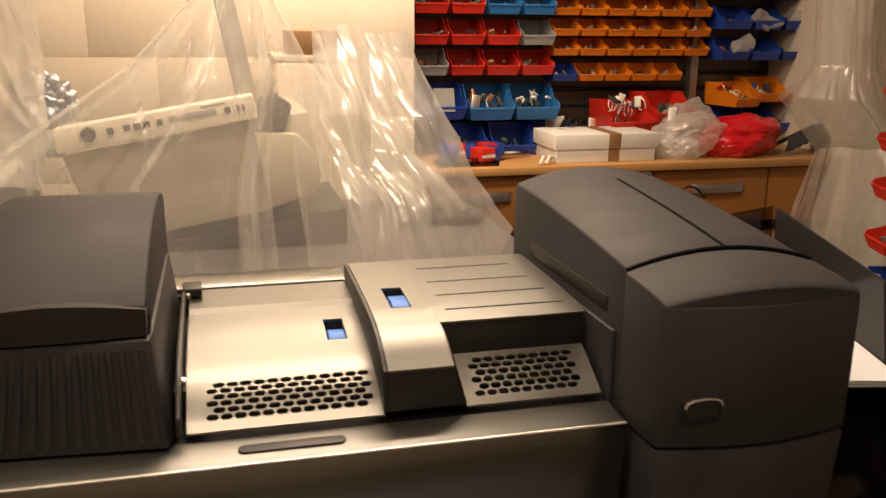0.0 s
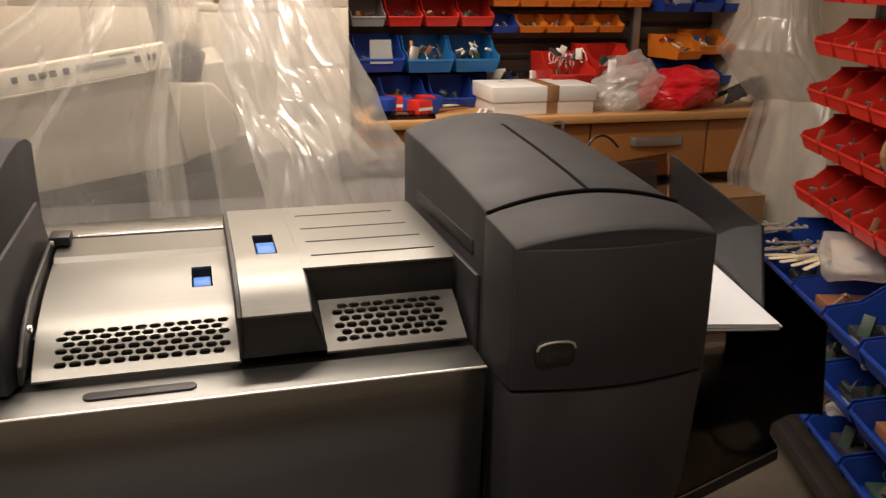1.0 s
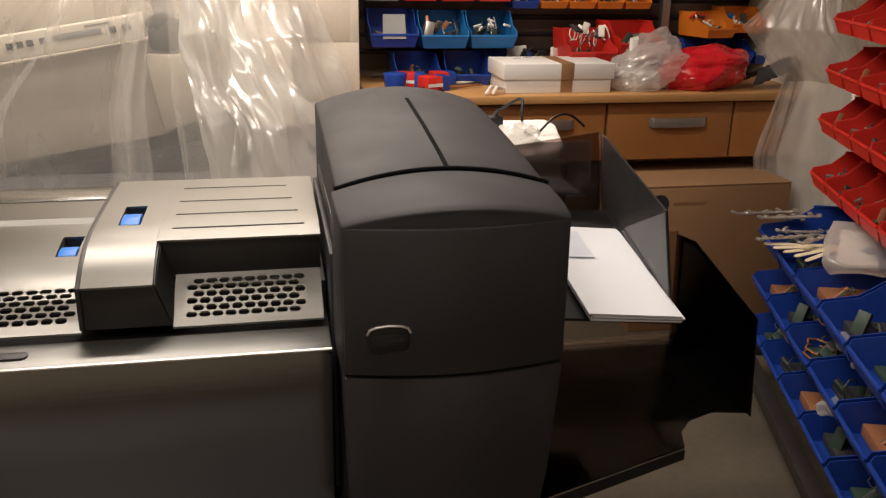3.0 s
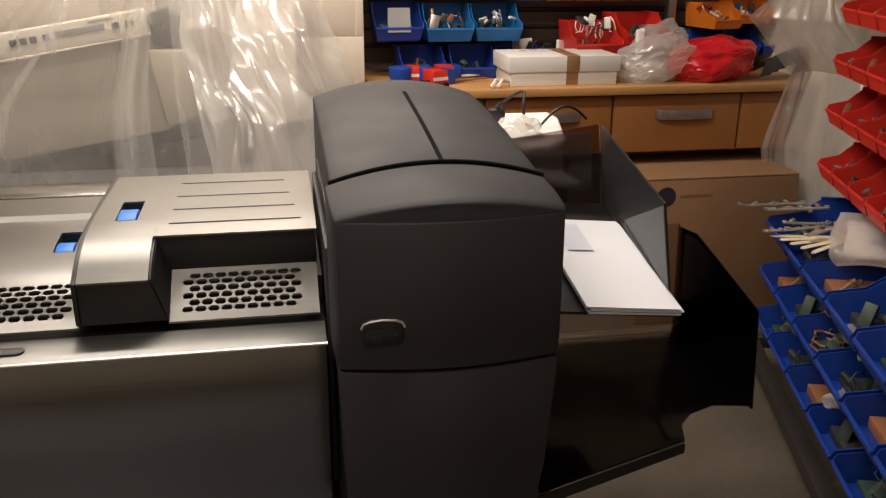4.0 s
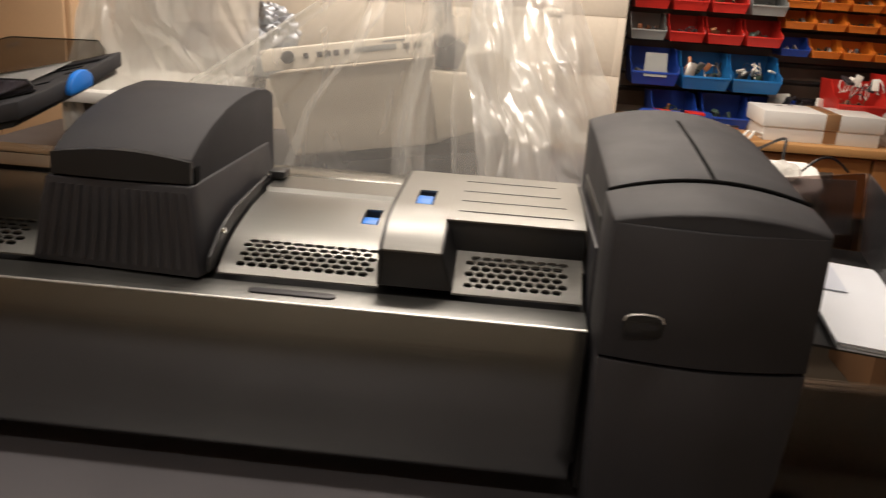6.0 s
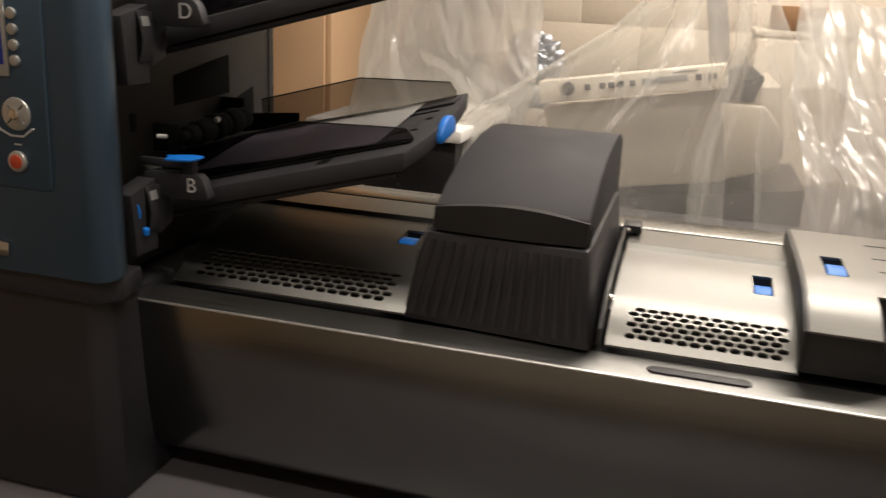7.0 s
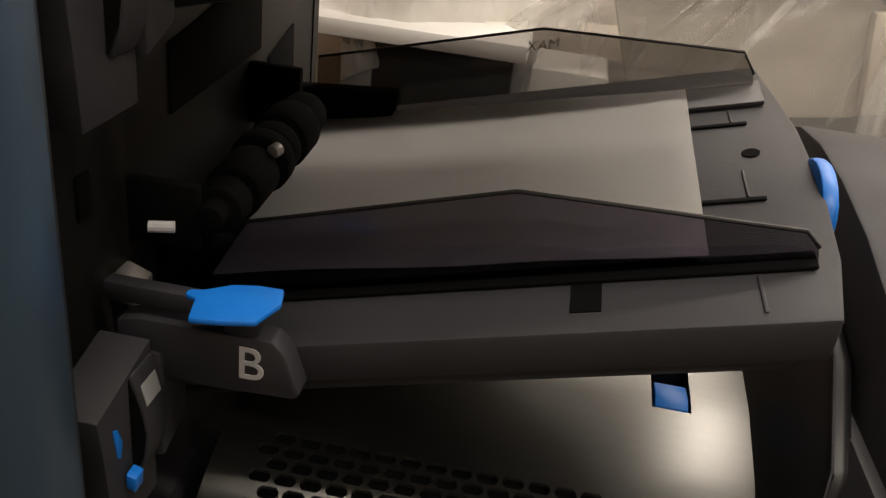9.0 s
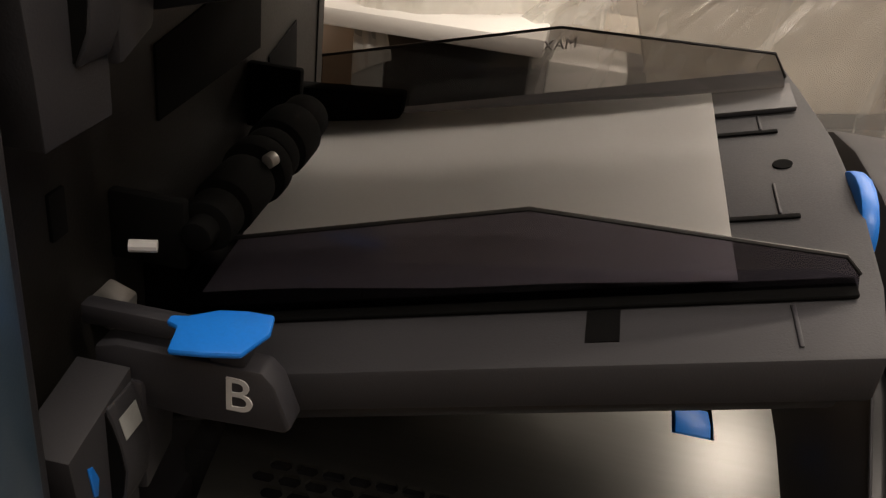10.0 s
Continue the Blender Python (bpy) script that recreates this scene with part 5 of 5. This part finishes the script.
bins(BLUE_BIN, 0.205, 0.33, 0.135, blue, "blue", G)
# metal strips and packets lying in the upper blue bins
rnd = random.Random(11)
for i in range(6):
    p = base + along * (0.02 + 0.05 * i + rnd.uniform(-0.02, 0.02)) + out * rnd.uniform(0.18, 0.26)
    q = p + out * rnd.uniform(0.10, 0.2) + along * rnd.uniform(-0.06, 0.08)
    z = 0.605 + rnd.uniform(0, 0.04)
    d = (q - p).normalized()
    s = Vector((-d.y, d.x, 0)) * 0.016
    strip_bm = sheet([(p.x, p.y, z), (q.x, q.y, z - 0.015), (q.x + s.x, q.y + s.y, z - 0.015), (p.x + s.x, p.y + s.y, z)], 0.004)
    teeth = [box(-0.006, 0.006, 0, 0.018, -0.001, 0.006, 0.0005, Matrix.Translation(Vector((p.x, p.y, z)).lerp(Vector((q.x, q.y, z - 0.015)), k / 7)) @ pose(0, 0, 0, rnd.uniform(-30, 30), 0, rnd.uniform(0, 360))) for k in range(8)]
    solo("metal_strip", join(strip_bm, *teeth), JUNK[1], "toothed metal strip lying on the bins", "spare part", "metal strips")
for i in range(5):
    p = base + along * (0.28 + 0.022 * i) + out * 0.2
    q = p + out * (0.17 - 0.015 * i) - along * (0.05 - 0.03 * i)
    s = along * 0.022
    z = 0.603 + 0.006 * i
    solo("card_strip", sheet([(p.x, p.y, z), (p.x + s.x, p.y + s.y, z), (q.x + s.x, q.y + s.y, z - 0.02), ((q.x + s.x * 0.5) - 0.008, q.y + s.y * 0.5, z - 0.021), (q.x, q.y, z - 0.02)], 0.0016), JUNK[5], "cream card strip lying on the bins", "spare part", "card strips")
p = base + along * 0.42 + out * 0.17
bm = box(-0.13, 0.13, -0.085, 0.085, 0, 0.05, 0.02, pose(p.x, p.y, 0.612, -6, 10, turn - 20), 4)
bmesh.ops.subdivide_edges(bm, edges=bm.edges[:], cuts=2, use_grid_fill=True)
solo("clear_packet", crumple(bm, 0.022, 16), BAG, "white part in a clear plastic packet", "packet")
bm = box(-0.10, 0.09, -0.055, 0.055, 0, 0.022, 0.01, pose(p.x, p.y, 0.622, -6, 10, turn - 20), 3)
bmesh.ops.subdivide_edges(bm, edges=bm.edges[:], cuts=2, use_grid_fill=True)
solo("white_part", crumple(bm, 0.012, 18), WHITE_CARD, "white moulded part inside its packet", "spare part")
for i, (a, o, z) in enumerate(((0.32, 0.22, 0.47), (0.55, 0.24, 0.46), (0.78, 0.25, 0.47), (0.3, 0.24, 0.31), (0.5, 0.25, 0.32), (0.75, 0.25, 0.31))):
    p = base + along * a + out * o
    if i % 3 == 0:
        b = join(rod((p.x - 0.04, p.y, z), (p.x + 0.03, p.y + 0.03, z + 0.02), 0.024, n=16, bevel=0.003), rod((p.x + 0.03, p.y + 0.03, z + 0.02), (p.x + 0.05, p.y + 0.04, z + 0.025), 0.006, n=10))
        solo("small_motor", b, JUNK[1], "small metal motor in a blue bin", "motor", "small motors")
    elif i % 3 == 1:
        b = tube([(p.x + 0.045 * math.cos(k * 0.8) * (1 - 0.01 * k), p.y + 0.05 * math.sin(k * 0.8), z + 0.0022 * k) for k in range(28)], 0.0035, 6)
        solo("wire_coil", b, JUNK[3], "coil of brown wire in a blue bin", "wire", "wire coils")
    else:
        bm = box(-0.06, 0.06, -0.045, 0.045, 0, 0.04, 0.015, pose(p.x, p.y, z, 10, 5, 40 * i), 3)
        bmesh.ops.subdivide_edges(bm, edges=bm.edges[:], cuts=2, use_grid_fill=True)
        solo("part_packet", crumple(bm, 0.02, 22), BAG, "spare parts in a clear packet", "packet", "part packets")
p = base + along * 0.50 + out * 0.12
ring = [(p.x + 0.05 * math.cos(k * math.tau / 24) , p.y + 0.012 * math.sin(k * math.tau / 24), 0.95 + 0.05 * math.sin(k * math.tau / 24)) for k in range(25)]
solo("tape_roll", tube(ring, 0.012, 8), CARD, "tan roll of tape standing in a red bin", "tape")

# ---- things stored behind the machine ----
store = thing("low_table", -0.8, 1.5, 0, "pale low table behind the machine", "table")
part("tabletop", box(-1.7, 0.35, 1.02, 2.05, 0.80, 0.83, 0.004), TABLE_GREY, store)
for x, y in ((-1.65, 1.07), (0.28, 1.07), (-1.65, 1.98), (0.28, 1.98)):
    part("leg", box(x, x + 0.045, y, y + 0.045, 0, 0.7995, 0.003), GALV, store)
# beige console, tilted on a wedge
TILT = pose(-0.77, 1.40, 0.86, 0, -9.5, 0)
console = thing("beige_console", -0.5, 1.6, 0.84, "beige electronic console tilted under plastic sheeting", "office machine")
part("casing", prism([(-0.01, 0.235), (0.03, -0.002), (0.45, -0.002), (0.60, 0.05), (0.60, 0.235), (0.46, 0.24)], "y", 0.02, 0.50, 0.01, TILT), CREAM_BODY, console, "beige casing")
part("side_casing", prism([(0.452, 0.01), (0.585, 0.03), (0.60, 0.12), (0.56, 0.19), (0.452, 0.21)], "y", -0.02, 0.019, 0.012, TILT), CREAM_BODY, console, "beige side casing")
part("hinge_block", prism([(0.47, 0.215), (0.53, 0.20), (0.56, 0.26), (0.52, 0.30), (0.475, 0.29)], "y", -0.01, 0.06, 0.006, TILT), BLACK, console, "black hinge block")
fascia = part("fascia", box(-0.005, 0.47, -0.035, 0.04, 0.247, 0.305, 0.004, TILT), CREAM, console, "cream control strip")
part("knob", join(rod(TILT @ Vector((0.075, -0.036, 0.281)), TILT @ Vector((0.075, -0.056, 0.281)), 0.017, n=20, bevel=0.002)), BLACK, fascia, "black rotary knob")
for x, w in ((0.117, 0.014), (0.155, 0.016), (0.178, 0.016), (0.201, 0.016), (0.232, 0.014), (0.395, 0.014), (0.425, 0.006), (0.438, 0.006)):
    part("key", box(x, x + w, -0.040, -0.0352, 0.272, 0.287, 0.001, TILT), CHARCOAL, fascia, "small dark key")
part("readout", box(0.262, 0.375, -0.038, -0.0352, 0.274, 0.289, 0.001, TILT), GREY_BIN, fascia, "grey readout")
part("printed_line", box(0.34, 0.40, -0.0362, -0.0352, 0.2945, 0.299, 0, TILT), GREY_BIN, fascia, smooth=0)
solo("wedge_block", prism([(-0.73, 0.831), (-0.12, 0.831), (-0.12, 0.93), (-0.73, 0.834)], "y", 1.44, 1.85, 0.003), BLACK, "dark block propping up the console", "block")
solo("grey_pole", prism([(-0.50, 1.80), (-0.44, 1.80), (-0.33, 1.2), (-0.31, 0.832), (-0.35, 0.832), (-0.39, 1.2)], "y", 1.90, 1.935, 0.006), GALV, "grey metal arm leaning behind the console", "arm")
# equipment wrapped in plastic at the end of the low table
cab = thing("wrapped_machine", -1.15, 1.35, 0.83, "white-topped machine with a black front beside the console", "office machine")
part("machine_body", box(-1.218, -0.975, 1.13, 1.95, 0.831, 1.02, 0.008), BLACK, cab, "black body")
part("machine_top", box(-1.37, -0.955, 1.10, 1.97, 1.021, 1.052, 0.006), WHITE_CARD, cab, "white top")
part("end_panel", box(-1.275, -1.2185, 1.135, 1.95, 0.831, 1.0205, 0.004), GREY_BIN, cab, "pale grey end panel")
part("side_leaf", box(-0.95, -0.81, 1.24, 1.40, 0.831, 0.985, 0.006), WHITE_CARD, cab, "white side leaf")
part("grey_box", box(-1.36, -0.80, 1.66, 1.94, 1.0525, 1.112, 0.01), GREY_BIN, cab, "pale grey casing")


def packet(x, y, z, sx, sy, sz, seed):
    """A stiff crumpled packet standing on its base."""
    bm = bmesh.new()
    bmesh.ops.create_icosphere(bm, subdivisions=5, radius=1)
    for v in bm.verts:
        d = v.co.copy()
        near = noise.voronoi(d * 2.6 + Vector((seed, 0, seed)))[0]
        r = 0.8 + 0.35 * (near[1] - near[0]) + 0.25 * noise.noise(d * 1.7 + Vector((seed, seed, 0)))
        v.co = Vector((x + d.x * sx * r, y + d.y * sy * r, z + max(0.0, (d.z * r + 0.8) * sz * 0.55)))
    return bm


solo("black_packet", packet(-1.20, 1.78, 1.1128, 0.12, 0.07, 0.10, 2.2), FOIL_DARK, "crumpled glossy black packet on the grey casing", "packet")
solo("foil_bag", packet(-0.92, 1.80, 1.1128, 0.10, 0.07, 0.17, 6.4), FOIL, "crumpled silver foil bag under the plastic sheet", "bag")
solo("small_carton", box(-0.955, -0.885, 1.045, 1.10, 0.831, 0.905, 0.002), CARD, "small brown carton with a white label on the low table", "box")
solo("carton_label", box(-0.952, -0.925, 1.0435, 1.0447, 0.84, 0.895, 0), WHITE_CARD, "white paper label on the small carton", "label", smooth=0)
solo("brown_carton", box(-0.215, -0.04, 2.06, 2.28, 1.3105, 1.385, 0.003), CARD, "small brown carton on the cream cabinet", "box")
cream_cab = thing("cream_cabinet", -0.1, 2.2, 0, "tall cream metal cabinet behind the plastic sheets", "cabinet")
part("cabinet_body", box(-0.26, 0.02, 2.07, 2.33, 0.0005, 1.29, 0.004), WALL, cream_cab)
part("cabinet_top", box(-0.265, 0.025, 2.06, 2.335, 1.2905, 1.31, 0.004), WALL, cream_cab)
part("cabinet_door", box(-0.255, 0.015, 2.052, 2.0695, 0.06, 1.28, 0.003), WALL, cream_cab)

# work glove lying on the low table
palm = [(0.16, 1.60), (0.26, 1.57), (0.32, 1.61), (0.335, 1.70), (0.22, 1.74), (0.15, 1.70)]
glove = join(prism(palm, "z", 0.832, 0.86, 0.008), *[rod((0.17 - 0.002 * k, 1.60 + 0.03 * k, 0.848), (0.08 - 0.012 * k, 1.54 + 0.045 * k, 0.843), 0.014, 0.010, 10, 0.004) for k in range(4)])
solo("work_glove", crumple(glove, 0.008, 40), JUNK[0], "dark grey work glove lying on the low table", "glove")

# plastic film hung over the stored machines
def hang(films, mat, label):
    ob = solo("plastic_sheet", films[0], mat, label, "plastic sheet", "plastic sheets", smooth=20)
    for film in films[1:]:
        part("fold", film, mat, ob, "double fold of film", smooth=20)


hang(tent([[(-0.40, 1.33, 1.56), (-0.385, 1.30, 1.565), (-0.36, 1.30, 1.565), (-0.34, 1.33, 1.555)],
           [(-0.64, 1.30, 1.31), (-0.50, 1.23, 1.29), (-0.36, 1.21, 1.28), (-0.22, 1.27, 1.30)],
           [(-0.98, 1.26, 1.08), (-0.70, 1.17, 1.05), (-0.42, 1.15, 1.05), (-0.17, 1.20, 1.06)],
           [(-1.16, 1.18, 0.90), (-0.78, 1.13, 0.84), (-0.42, 1.10, 0.83), (-0.13, 1.13, 0.85)]],
          170, 70, 9, ((0.0, 0.10), (0.0, 0.02), (0.40, 0.425), (0.68, 0.78), (0.72, 0.74), (0.86, 1.0)), 4, 0.003), SHEET, "clear plastic sheet hanging over the beige console")
hang(crinkled([[(-0.235, 1.16, 1.385), (-0.17, 1.12, 1.405), (-0.09, 1.11, 1.40), (-0.005, 1.14, 1.385), (0.035, 1.20, 1.36)],
               [(-0.235, 1.03, 1.22), (-0.16, 0.98, 1.22), (-0.07, 0.97, 1.21), (0.02, 1.00, 1.21), (0.085, 1.10, 1.20)],
               [(-0.19, 0.98, 1.06), (-0.12, 0.95, 1.05), (-0.03, 0.94, 1.05), (0.06, 0.98, 1.05), (0.135, 1.08, 1.06)],
               [(-0.175, 0.96, 0.836), (-0.10, 0.94, 0.836), (-0.01, 0.94, 0.836), (0.10, 1.00, 0.86), (0.215, 1.12, 0.94)]],
              130, 130, 26, 0.14, 0.016, 14.3, 7.0, ((0.02, 0.17, 0.02, 0.72, 0.60), (0.10, 0.15, 0.05, 0.72, 0.62), (0.0, 0.42, 0.08, 0.62, 0.0), (0.05, 0.50, 0.55, 1.0, 0.0))), SHEET_MILKY, "crumpled milky plastic sheet over the low table")
hang(crinkled([[(-1.25, 1.28, 1.52), (-1.12, 1.18, 1.56), (-1.0, 1.15, 1.57), (-0.90, 1.20, 1.56), (-0.82, 1.30, 1.52)],
               [(-1.27, 1.16, 1.24), (-1.15, 1.09, 1.25), (-1.02, 1.08, 1.24), (-0.91, 1.13, 1.24), (-0.83, 1.23, 1.25)],
               [(-1.27, 1.09, 0.94), (-1.17, 1.06, 0.99), (-1.04, 1.05, 1.055), (-0.94, 1.10, 1.04), (-0.86, 1.18, 1.0)]],
              130, 120, 24, 0.11, 0.018, 9.1, 7.0, ((0.0, 0.22, 0.0, 1.0, 0.10), (0.35, 0.62, 0.1, 0.9, -0.1), (0.70, 0.80, 0.0, 0.8, -0.25))), SHEET_THICK, "crumpled clear plastic sheet over wrapped equipment")
hang(crinkled([[(1.79, 2.04, 1.66), (1.88, 1.99, 1.66), (1.97, 1.98, 1.66), (2.06, 2.03, 1.66)],
               [(1.79, 2.04, 1.27), (1.88, 1.99, 1.27), (1.97, 1.98, 1.27), (2.06, 2.03, 1.27)],
               [(1.66, 2.04, 1.15), (1.82, 1.99, 1.14), (1.97, 1.98, 1.13), (2.13, 2.03, 1.12)],
               [(1.87, 2.04, 0.95), (1.97, 1.99, 0.96), (2.06, 1.98, 0.97), (2.16, 2.03, 0.98)],
               [(1.80, 2.04, 0.64), (1.91, 1.99, 0.66), (2.01, 1.98, 0.69), (2.11, 2.03, 0.71)],
               [(1.85, 2.04, 0.42), (1.92, 1.99, 0.41), (1.98, 1.98, 0.39), (2.05, 2.03, 0.38)],
               [(1.99, 2.04, 0.23), (2.00, 1.99, 0.24), (2.01, 1.98, 0.25), (2.03, 2.03, 0.25)]],
              90, 140, 30, 0.10, 0.016, 23.0, 7.0, ((0.15, 0.60, 0.0, 1.0, 0.1), (0.55, 0.75, 0.3, 0.9, 0.0)), 1.4), SHEET_MILKY, "crumpled clear plastic sheet hanging beside the bench")
